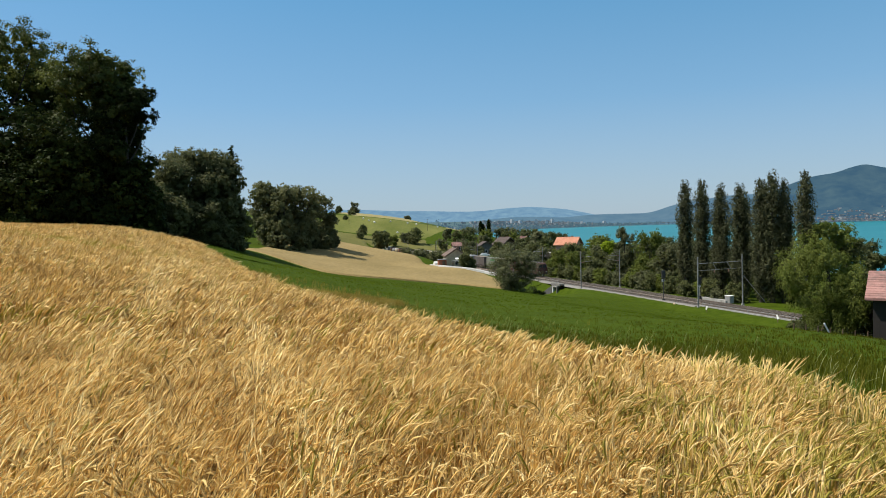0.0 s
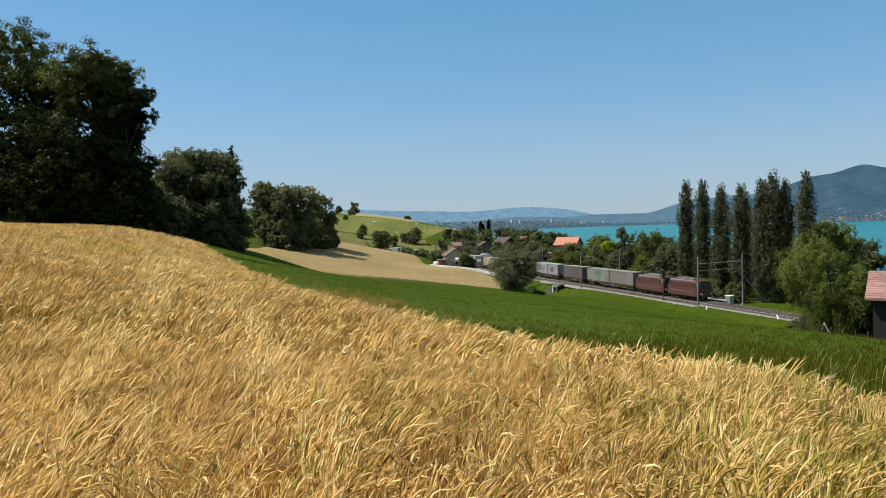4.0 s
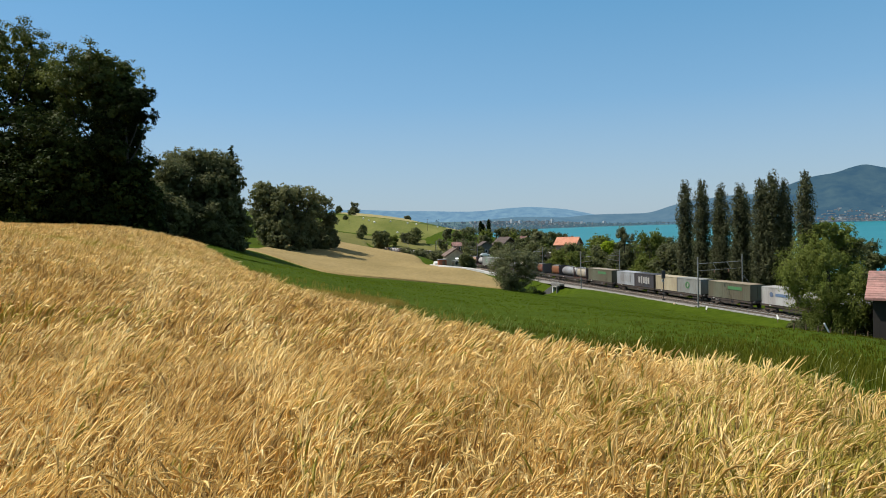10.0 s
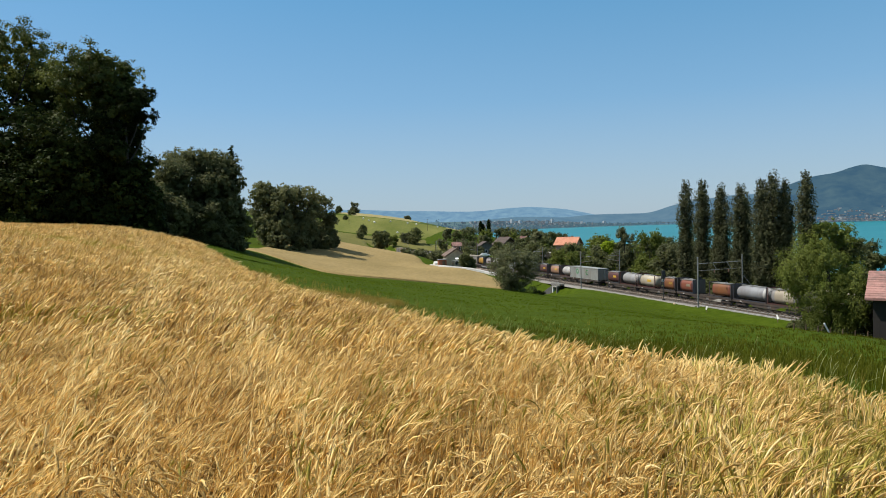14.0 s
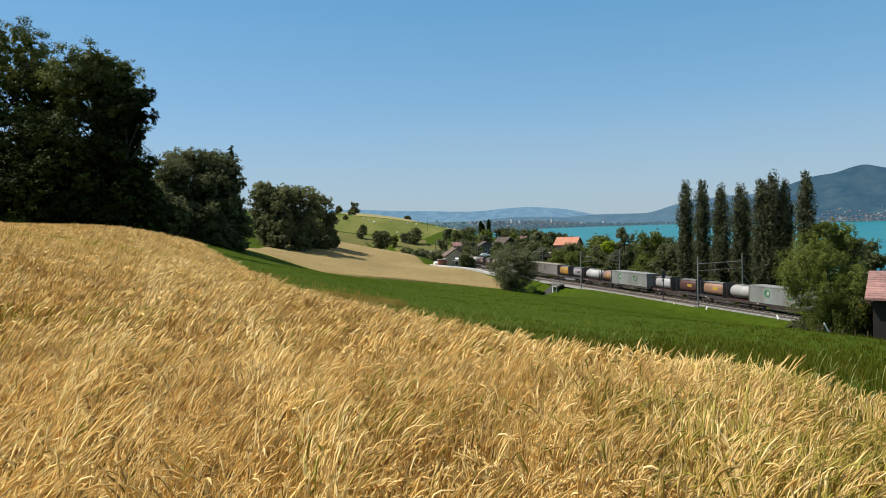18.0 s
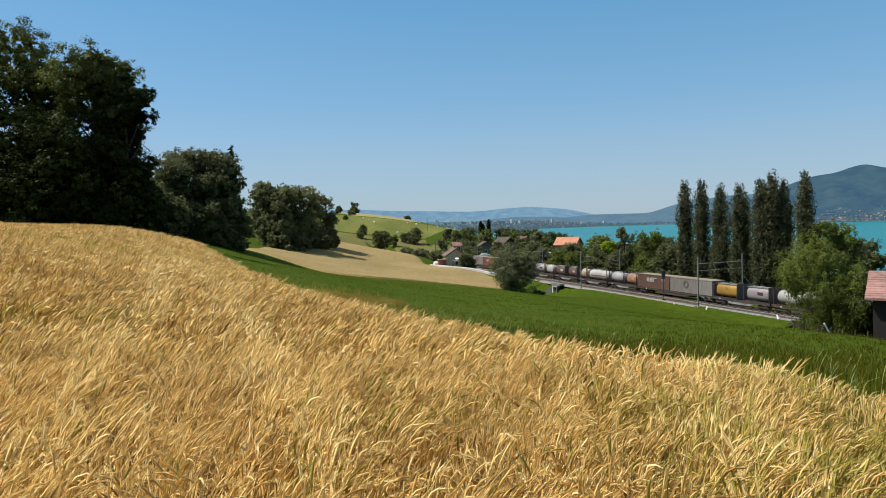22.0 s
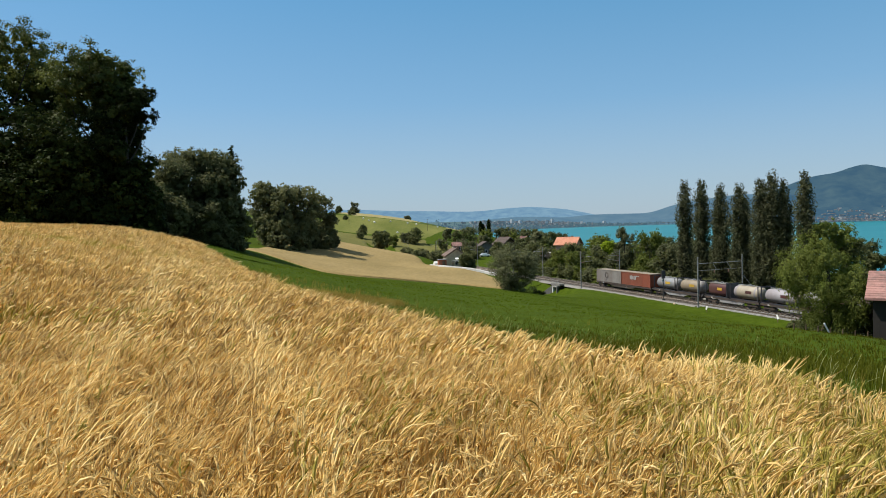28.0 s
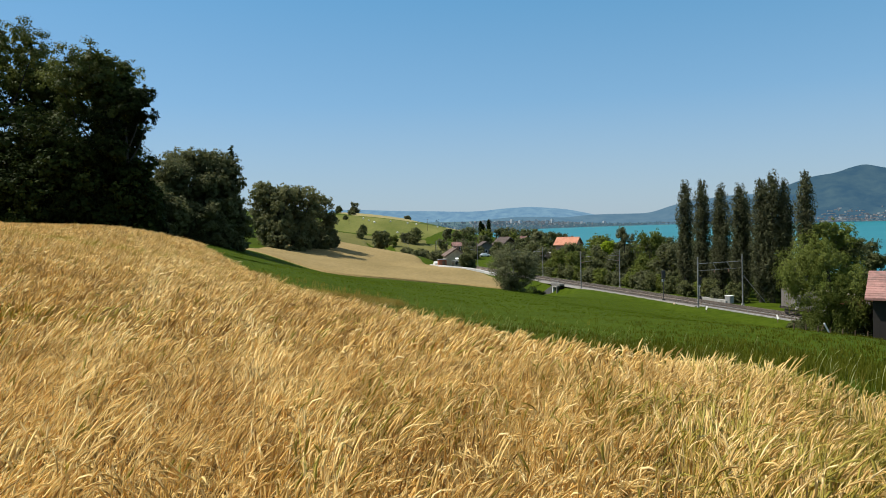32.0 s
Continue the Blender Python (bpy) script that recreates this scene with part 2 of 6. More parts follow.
FLAT = ((20, 80, -10.2), (-26, 282, -9.2), (-10, 262, -10.9), (-18, 262, -9.3), (-4, 245, -12.1), (130, 150, -20), (160, 320, -24), (60, 600, -18), (120, 900, -26), (0, -60, -0.5), (70, -40, -12), (-70, 0, 4), (-80, 180, 2),
        (3.6, 194, -12.1), (1, 222, -12.9), (18, 300, -13.0), (25, 280, -11.5), (38, 215, -13.5), (30, 420, -10), (-110, 900, 2), (-10, 640, 2), (-90, -60, 6), (60, 235, -14))


def track_slope(y):
    return -0.28607


STEP = 0.5
TY = np.arange(-320, 760, STEP)
_sl = np.array([track_slope(y) for y in TY])
TX = np.concatenate([[0], np.cumsum((_sl[1:] + _sl[:-1]) / 2 * STEP)])
TX += 77.17 - 0.28607 * 100 - np.interp(100, TY, TX)
TS = np.concatenate([[0], np.cumsum(np.sqrt(1 + _sl[1:] ** 2) * STEP)])
TS = TS - np.interp(0, TY, TS)


def track_x(y):
    return np.interp(y, TY, TX)


_track_spots = [(track_x(y) + d, y, -14.25) for y in (-60, 0, 40, 80, 110, 150, 190, 240, 300, 350) for d in ((-7.5, 4) if y < 330 else (0,))]
_pts = np.array(list(SPOTS) + list(FAR_SPOTS) + list(FLAT) + _track_spots, dtype=float)


def _kernel(d2):
    return np.where(d2 > 0, d2 * np.log(np.maximum(d2, 1e-9)), 0.0)


def _solve_land():
    n = len(_pts)
    p = _pts[:, :2] / 100
    d2 = ((p[:, None] - p[None]) ** 2).sum(2)
    a = np.zeros((n + 3, n + 3))
    a[:n, :n] = _kernel(d2) + np.eye(n) * 2e-5
    a[:n, n:] = np.c_[np.ones(n), p]
    a[n:, :n] = a[:n, n:].T
    return np.linalg.solve(a, np.r_[_pts[:, 2], 0, 0, 0]), p


_land, _lp = _solve_land()


def ground(x, y):
    """Height of the bare ground."""
    x, y = np.asarray(x, float), np.asarray(y, float)
    flat = np.c_[x.ravel(), y.ravel()] / 100
    z = np.zeros(len(flat))
    for i in range(0, len(flat), 20000):
        q = flat[i:i + 20000]
        d2 = ((q[:, None] - _lp[None]) ** 2).sum(2)
        z[i:i + 20000] = _kernel(d2) @ _land[:-3] + _land[-3] + q @ _land[-2:]
    z = np.clip(z.reshape(x.shape), -27, 40)
    r = np.sqrt(x * x + y * y)
    s = np.clip((r - 680) / 380, 0, 1)
    s = s * s * (3 - 2 * s)
    z = z * (1 - s) + np.where(x > 0.02 * y, -27.0, -25.0) * s
    # the track's bed
    d = np.abs(x - (track_x(y) - 1.4)) * 0.96
    t = np.clip((8.5 - d) / 4.0, 0, 1)
    t = t * t * (3 - 2 * t) * np.clip((395 - y) / 25, 0, 1) * (y > -300)
    near = np.clip((-(x - track_x(y)) * 0.96 - 5.1) / 0.7, 0, 1)
    z = z * (1 - t) + (0.5 * near - 14.2) * t
    # the dip before the underpass
    side = np.clip((-(x - track_x(y)) * 0.96 - 6.3) / 1.2, 0, 1)
    z = z - 2.8 * side * np.exp(-((x - 22.6) / 4.5) ** 2 - ((y - 153.5) / 9.0) ** 2) - 0.9 * np.exp(-((x - 19.5) / 5.0) ** 2 - ((y - 135.0) / 13.0) ** 2)
    return z + EYE.z


def gz(x, y):
    return float(ground(np.array([x]), np.array([y]))[0])


def edge_x(y):
    """The right-hand edge of the near barley."""
    return 5.95 - 0.305 * y - 0.0019 * y * y + 0.85 * np.exp(-((y - 14.0) / 7.0) ** 2) + 0.80 * np.exp(-((y - 10.6) / 5.0) ** 2)


def build_ground():
    # rings that widen with distance from the eye
    r = np.concatenate([np.arange(0, 30, 1.2), np.geomspace(30, 1150, 170)])
    a = np.radians(np.concatenate([np.arange(-180, -44, 4), np.linspace(-44, 44, 130), np.arange(48, 180, 4)]))
    R, A = np.meshgrid(r, a, indexing="ij")
    x, y = R * np.sin(A), R * np.cos(A)
    z = ground(x, y)
    n, m = R.shape
    v = np.stack([x, y, z], 2).reshape(-1, 3)
    i, j = np.meshgrid(np.arange(n - 1), np.arange(m), indexing="ij")
    p, q = i * m + j, i * m + (j + 1) % m
    f = np.stack([p, q, q + m, p + m], 2).reshape(-1, 4)[:, ::-1]
    tagged(new("ground", np_mesh("ground", v, f, M_MEADOW, True)), "green grassy hillside falling to the railway and lake", "ground", kind="structure")


build_ground()


def field_strip(name, ys, xl, xr, lift, mat, label, rough_h=0.06, nu=90, nv=120):
    """A standing crop between two borders: a raised sheet with sides down to the ground."""
    yy = np.linspace(ys[0], ys[-1], nv)
    l, r = np.interp(yy, ys, xl), np.interp(yy, ys, xr)
    u = np.linspace(0, 1, nu)
    x = l[:, None] * (1 - u) + r[:, None] * u
    y = np.repeat(yy[:, None], nu, 1)
    rng = np.random.default_rng(5)
    iu, iv = np.arange(nu), np.arange(nv)
    rim = np.minimum(np.minimum(iu, nu - 1 - iu)[None, :], np.minimum(iv, nv - 1 - iv)[:, None])
    z = ground(x, y) + lift * np.clip(rim / 3, 0, 1) - 0.06 * (rim == 0) + rng.uniform(-rough_h, rough_h, x.shape) * (rim > 0)
    v = np.stack([x, y, z], 2).reshape(-1, 3)
    i, j = np.meshgrid(np.arange(nv - 1), np.arange(nu - 1), indexing="ij")
    p = i * nu + j
    f = np.stack([p, p + 1, p + nu + 1, p + nu], 2).reshape(-1, 4)
    return tagged(new(name, np_mesh(name, v, f, mat, True)), label, "field", kind="structure")


field_strip("grain_field", [124, 130, 138, 150, 170, 185, 192, 197, 204, 225, 241, 300, 366], [9, -20, -34, -44, -47, -48.5, -50, -50.5, -51, -52, -52, -52, -40],
            [10.5, 11, 12, 13, 14, 14, 12.0, 6, 0, -2.6, -7, -18, -36], 0.35, M_GRAIN, "ripe tan grain field below the wood", nu=120, nv=170)

# ---- barley ----
def ribbon(points, widths, side):
    """A flat strip along points."""
    v, f = [], []
    for i, (p, w) in enumerate(zip(points, widths)):
        v += [p - side * w / 2, p + side * w / 2]
        if i:
            k = 2 * i
            f.append((k - 2, k - 1, k + 1, k))
    return v, f


def brush(points, radii, sides, spin=0.0):
    """A bent, tapered solid round a line in the xz plane."""
    v, f = [], []
    for i, (p, r) in enumerate(zip(points, radii)):
        d = (points[min(i + 1, len(points) - 1)] - points[max(i - 1, 0)]).normalized()
        n = Vector((d.z, 0, -d.x))
        for k in range(sides):
            a = spin + 2 * math.pi * k / sides
            v.append(p + n * (math.cos(a) * r) + Vector((0, math.sin(a) * r, 0)))
        if i:
            j = sides * i
            f += [(j - sides + k, j - sides + (k + 1) % sides, j + (k + 1) % sides, j + k) for k in range(sides)]
    return v, f


def barley_plant(rng, level):
    """One stalk with its ear and closed beard, hooked over towards +x. All faces are quads."""
    V, F = [], []

    def put(v, f):
        n = len(V)
        V.extend(v)
        F.extend(tuple(n + i for i in g) for g in f)

    h = rng.uniform(0.54, 0.68)
    lean = rng.uniform(0.05, 0.42)
    nod = rng.choice((rng.uniform(0.1, 0.6), rng.uniform(0.5, 1.2), rng.uniform(0.8, 1.6), rng.uniform(1.2, 2.1)))
    z0 = (0.10, 0.22, 0.40)[level]
    p = Vector((math.sin(lean) * (h - z0), 0, h))
    side = Vector((0, 1, 0))
    if level < 2:
        w = (0.008, 0.012)[level]
        put(*ribbon([Vector((0, 0, z0)), p], [w, w], side))
    # the ear and its beard bend over together
    ln = rng.uniform(0.12, 0.165) if level == 0 else rng.uniform(0.16, 0.21)
    steps = (3, 2, 1)[level]
    pts, q = [p.copy()], p.copy()
    for i in range(steps):
        ang = lean + nod * (i + 0.6) / steps
        q = q + Vector((math.sin(ang), 0, math.cos(ang))) * ln / steps
        pts.append(q.copy())
    if level == 0:
        r = rng.uniform(0.0058, 0.0088)
        put(*brush(pts, [r * 0.5, r, r * 1.05, r * 0.3], 3, rng.uniform(0, 2)))
        for i in range(5):
            k = rng.choice((1, 1, 2))
            a3 = lean + nod * (k + 0.7) / steps + rng.uniform(-0.25, 0.12)
            d = Vector((math.sin(a3), rng.uniform(-0.20, 0.20), math.cos(a3))).normalized()
            put(*ribbon([pts[k], pts[k] + d * rng.uniform(0.08, 0.115)], [0.0070, 0.0016], side if i % 2 else Vector((0.6, 0.4, -0.6))))
        if rng.random() < 0.4:
            az, ll = rng.uniform(0, 6.28), rng.uniform(0.12, 0.22)
            out = Vector((math.cos(az), math.sin(az), 0))
            root = Vector((0, 0, z0)).lerp(p, rng.uniform(0.5, 0.9))
            put(*ribbon([root, root + out * ll * 0.4 + Vector((0, 0, ll * 0.4)), root + out * ll * 0.9 + Vector((0, 0, ll * 0.2))], [0.006, 0.010, 0.002], Vector((-out.y, out.x, 0))))
    elif level == 1:
        r = rng.uniform(0.0125, 0.0185)
        put(*brush(pts, [r * 0.6, r * 1.1, r * 0.25], 3, rng.uniform(0, 2)))
    else:
        r = rng.uniform(0.015, 0.023)
        low = p - Vector((0.03, 0, 0.12))
        if rng.random() < 0.65:
            put(*brush([low, pts[1]], [r * 1.2, r * 0.4], 3, rng.uniform(0, 2)))
        else:
            put(*ribbon([low, p, pts[1]], [r * 1.2, 2.0 * r, r * 0.8], Vector((0.35, rng.choice((-0.8, 0.8)), 0.5)).normalized()))
    return np.array([tuple(v) for v in V], dtype=np.float32), np.array(F, dtype=np.int32)


def smooth_noise(x, y, seed, scale):
    """Cheap smooth 2D noise, about -1 to 1."""
    rng = np.random.default_rng(seed)
    out = np.zeros_like(x)
    for k in range(7):
        a, f, ph = rng.uniform(0, 6.28), rng.uniform(0.5, 2.2) / scale, rng.uniform(0, 6.28)
        out += np.sin((x * np.cos(a) + y * np.sin(a)) * f * 6.28 + ph) / (0.6 + f * scale * 0.6)
    return out / 2.6


def scatter(templates, x, y, z, turn, size, tip=None):
    """Copies of template plants at the given places, as one set of vertices and faces."""
    rng = np.random.default_rng(11)
    kind = rng.integers(0, len(templates), len(x))
    vs, fs, base = [], [], 0
    for k, (tv, tf) in enumerate(templates):
        idx = np.nonzero(kind == k)[0]
        if not len(idx):
            continue
        c, s = np.cos(turn[idx])[:, None], np.sin(turn[idx])[:, None]
        sz = size[idx][:, None]
        zz = tv[None, :, 2] * sz
        px = tv[None, :, 0] * sz
        if tip is not None:
            px = px + zz * tip[idx][:, None]
        py = tv[None, :, 1] * sz
        vx = px * c - py * s + x[idx][:, None]
        vy = px * s + py * c + y[idx][:, None]
        vz = zz + z[idx][:, None]
        vs.append(np.stack([vx, vy, vz], 2).reshape(-1, 3))
        off = (base + np.arange(len(idx)) * len(tv))[:, None, None]
        fs.append((tf[None] + off).reshape(-1, tf.shape[1]))
        base += len(idx) * len(tv)
    return np.concatenate(vs), np.concatenate(fs)


def in_sight(x, y, margin=1.5):
    return (np.abs(x) < 0.645 * y + margin)


SWAYING = []
TRAMS = (-5.5, -7.4)


def row_line(y):
    """The run of the drill rows, which follow the field's edge."""
    return 5.95 - 0.305 * y - 0.0019 * y * y


def tramline(x, y):
    """How near a place lies to one of the two wheel tracks along the rows."""
    u = x - row_line(y) + 0.12 * np.sin(y * 0.9) + 0.07 * np.sin(y * 2.3)
    return np.maximum.reduce([np.exp(-((u - c) / (0.24 + 0.004 * y)) ** 2) for c in TRAMS])


def barley():
    rng = np.random.default_rng(3)
    random.seed(3)
    bands = ((0, 2.8, 11.0, 280, 26, 1.1), (1, 8.5, 28.0, 92, 18, 3.2), (2, 22.5, 77.0, 40, 14, 0))
    for level, y0, y1, density, kinds, cell in bands:
        half = 0.645 * y1 + 2
        # stalks stand in small bunches that bow the same way
        bunch = (5, 5, 3)[level]
        n = int((y1 - y0) * 2 * half * density * 1.25 / bunch)
        x, y = rng.uniform(-half, half, n), rng.uniform(y0, y1, n)
        # sown in rows
        gap = (0.17, 0.17, 0.34)[level]
        x = row_line(y) + np.round((x - row_line(y)) / gap) * gap + rng.normal(0, (0.035, 0.022, 0.06)[level], n)
        keep = in_sight(x, y) & (x < edge_x(y) + 0.30 * smooth_noise(x, y, 8, 2.5)) & (x > -62) & (y > y0) & (y < y1)
        fade = rng.uniform(0, 1, n)
        keep &= (fade < np.clip((y1 - y) / 2.5, 0, 1)) | (level == 2)
        keep &= (fade > 1 - np.clip((y - y0) / 2.5, 0, 1)) | (level == 0)
        # thinner between the tufts
        tuft = smooth_noise(x, y, 23, 0.42) + 0.6 * smooth_noise(x, y, 24, 1.0)
        keep &= rng.uniform(-1.5, 0.2, n) < tuft + 0.55 - 0.45 * np.clip(x - 0.9, 0, 1) * np.clip(7.6 - y, 0, 1)
        x, y = x[keep], y[keep]
        tram = tramline(x, y)
        loose = np.clip((x - 1.0) / 4.0, 0, 1) * (y < 16)
        flow = -0.25 + smooth_noise(x, y, 31, 2.4) * (0.55 + 1.5 * loose) + smooth_noise(x, y, 32, 9.0) * 0.45 + smooth_noise(x, y, 36, 0.75) * (0.5, 0.35, 0.0)[level]
        turn = flow + rng.normal(0, 0.30, len(x)) + (rng.uniform(0, 1, len(x)) < (0.26, 0.20, 0.1)[level]) * rng.uniform(-2.4, 2.4, len(x)) + 1.5 * tram * (smooth_noise(x, y, 33, 1.2) > -0.3)
        tip = 0.02 + 0.16 * np.clip((1.5 - x) / 3.0, 0, 1) + (0.36 + 0.42 * loose) * np.clip(smooth_noise(x, y, 35, 1.0), -0.5, 1.1) + rng.normal(0, (0.12, 0.10, 0.08)[level], len(x)) - 0.12 * tram
        x, y, turn, tip = (np.repeat(q, bunch) for q in (x, y, turn, tip))
        n = len(x)
        spread = (0.032, 0.040, 0.10)[level]
        x, y = x + rng.normal(0, spread, n), y + rng.normal(0, spread * 1.6, n)
        turn, tip = turn + rng.normal(0, 0.22, n), tip + rng.normal(0, 0.05, n)
        size = rng.uniform(0.90, 1.08, n) * (1 + 0.07 * smooth_noise(x, y, 40, 3.0) + 0.09 * smooth_noise(x, y, 41, 0.8)) + 0.09 * tramline(x, y)
        size *= 1 - 0.07 * np.clip((x - 1.5) / 3.0, 0, 1) * (y < 13)
        size *= 1 - 0.08 * np.exp(-np.clip(edge_x(y) - x, 0, 9) / 0.7)
        z = ground(x, y)
        # unripe, pale and brown plants, picked by noise, place and distance band
        green = smooth_noise(x, y, 50, 3.5) * 0.35 + smooth_noise(x, y, 51, 0.9) * 0.25 + rng.normal(0, 0.34, n)
        green += np.clip((x - 0.3) * 0.07, -0.2, 0.22) * (y < 12) + 0.62 * np.clip(x - 0.8, 0, 1) * np.clip(6.8 - y, 0, 1) + np.clip((-x - 3) * 0.09, 0, 0.42) * (y < 14)
        green += 0.75 * np.exp(-((x + 24) / 7) ** 2 - ((y - 46) / 3.0) ** 2)
        pale = smooth_noise(x, y, 55, 1.3) * 0.4 + rng.normal(0, 0.35, n) + 1.3 * tramline(x, y) * np.clip(1.25 - y / 60, 0.4, 1) - 0.3 * np.clip(x - 0.4, 0, 1) * np.clip(7.6 - y, 0, 1)
        dull = smooth_noise(x, y, 57, 2.2) * 0.5 + rng.normal(0, 0.45, n)
        sort = np.where(green > 0.62, 1, np.where(pale > (0.50, 0.80, 0.95)[level], 2, np.where(dull - 0.25 * np.clip(x + 2, 0, 1) * (level == 1) > (0.75 + 0.3 * np.clip((x - 0.2) * 2, -1, 1), 0.25 + 0.25 * np.clip(x + 0.5, 0, 1), 0.38)[level], 3, 0)))
        plants = [barley_plant(random.Random(100 * level + k), level) for k in range(kinds)]
        block = np.floor(x / cell) * 1000 + np.floor(y / cell) if cell else np.zeros(n)
        for b in np.unique(block):
            here = block == b
            if not here.any():
                continue
            cx, cy = (float(x[here].mean()), float(y[here].mean())) if cell else (0.0, 0.0)
            cz = gz(cx, cy) if cell else 0.0
            vs, fs, ms, base = [], [], [], 0
            for k in (0, 1, 2, 3):
                m = here & (sort == k)
                if not m.any():
                    continue
                v, f = scatter(plants, x[m] - cx, y[m] - cy, z[m] - cz, turn[m], size[m], tip[m])
                vs.append(v)
                fs.append(f + base)
                ms.append(np.full(len(f), k))
                base += len(v)
            ob = new("barley_plants", np_mesh("barley", np.concatenate(vs), np.concatenate(fs), [M_BARLEY, M_BARLEY_GREEN, M_BARLEY_PALE, M_BARLEY_DULL], mat_index=np.concatenate(ms)))
            ob.location = (cx, cy, cz)
            tagged(ob, "ripe golden barley with bearded nodding ears swaying in the wind" if cell else "ripe golden barley on the crest of the slope", "barley", kind="stuff")
            if cell:
                SWAYING.append((ob, level))
    # round and behind the eye
    n = 3400
    x, y = rng.uniform(-6, 6, n), rng.uniform(-4, 3.4, n)
    keep = x < edge_x(y)
    x, y = x[keep], y[keep]
    plants = [barley_plant(random.Random(100 + k), 1) for k in range(12)]
    v, f = scatter(plants, x, y, ground(x, y), smooth_noise(x, y, 31, 2.8) + rng.normal(0, 0.3, len(x)), rng.uniform(0.85, 1.05, len(x)), rng.normal(0.05, 0.12, len(x)))
    tagged(new("barley_plants", np_mesh("barley", v, f, M_BARLEY)), "ripe golden barley with bearded nodding ears", "barley", kind="stuff")
    # one brown sheet for the stalks below the ears, their shade in its colour
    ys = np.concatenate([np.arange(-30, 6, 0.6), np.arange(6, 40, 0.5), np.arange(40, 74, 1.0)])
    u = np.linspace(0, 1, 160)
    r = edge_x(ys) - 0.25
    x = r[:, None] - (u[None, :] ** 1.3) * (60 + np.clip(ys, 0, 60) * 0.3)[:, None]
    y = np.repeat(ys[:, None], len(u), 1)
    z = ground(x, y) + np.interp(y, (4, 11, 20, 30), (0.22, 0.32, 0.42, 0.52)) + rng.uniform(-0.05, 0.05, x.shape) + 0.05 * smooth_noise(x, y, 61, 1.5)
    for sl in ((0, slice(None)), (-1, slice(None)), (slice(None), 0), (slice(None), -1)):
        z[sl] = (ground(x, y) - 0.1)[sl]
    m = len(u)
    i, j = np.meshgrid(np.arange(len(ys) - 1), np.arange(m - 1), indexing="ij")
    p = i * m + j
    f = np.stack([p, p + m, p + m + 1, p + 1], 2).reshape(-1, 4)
    tagged(new("barley_field", np_mesh("barley_field", np.stack([x, y, z], 2).reshape(-1, 3), f, M_BARLEY_FLOOR, True)), "brown sheet below the ears, coloured for the shaded gaps between stalks", "field", kind="structure")


def grass_tuft(rng, blades, tall, wide):
    V, F = [], []
    for _ in range(blades):
        az, h = rng.uniform(0, 6.28), tall * rng.uniform(0.6, 1.1)
        out, root = Vector((math.cos(az), math.sin(az), 0)), Vector((rng.uniform(-0.12, 0.12), rng.uniform(-0.12, 0.12), 0))
        b = rng.uniform(0.1, 0.5)
        pts = [root, root + out * h * b * 0.35 + Vector((0, 0, h * 0.6)), root + out * h * b + Vector((0, 0, h * 0.95))]
        widths = [wide, wide * 0.8, wide * 0.1]
        if wide > 0.02:
            del pts[1], widths[1]
        v, f = ribbon(pts, widths, Vector((-out.y, out.x, 0)))
        n = len(V)
        V += v
        F += [tuple(n + i for i in g) for g in f]
    return np.array([tuple(q) for q in V], dtype=np.float32), np.array(F, dtype=np.int32)


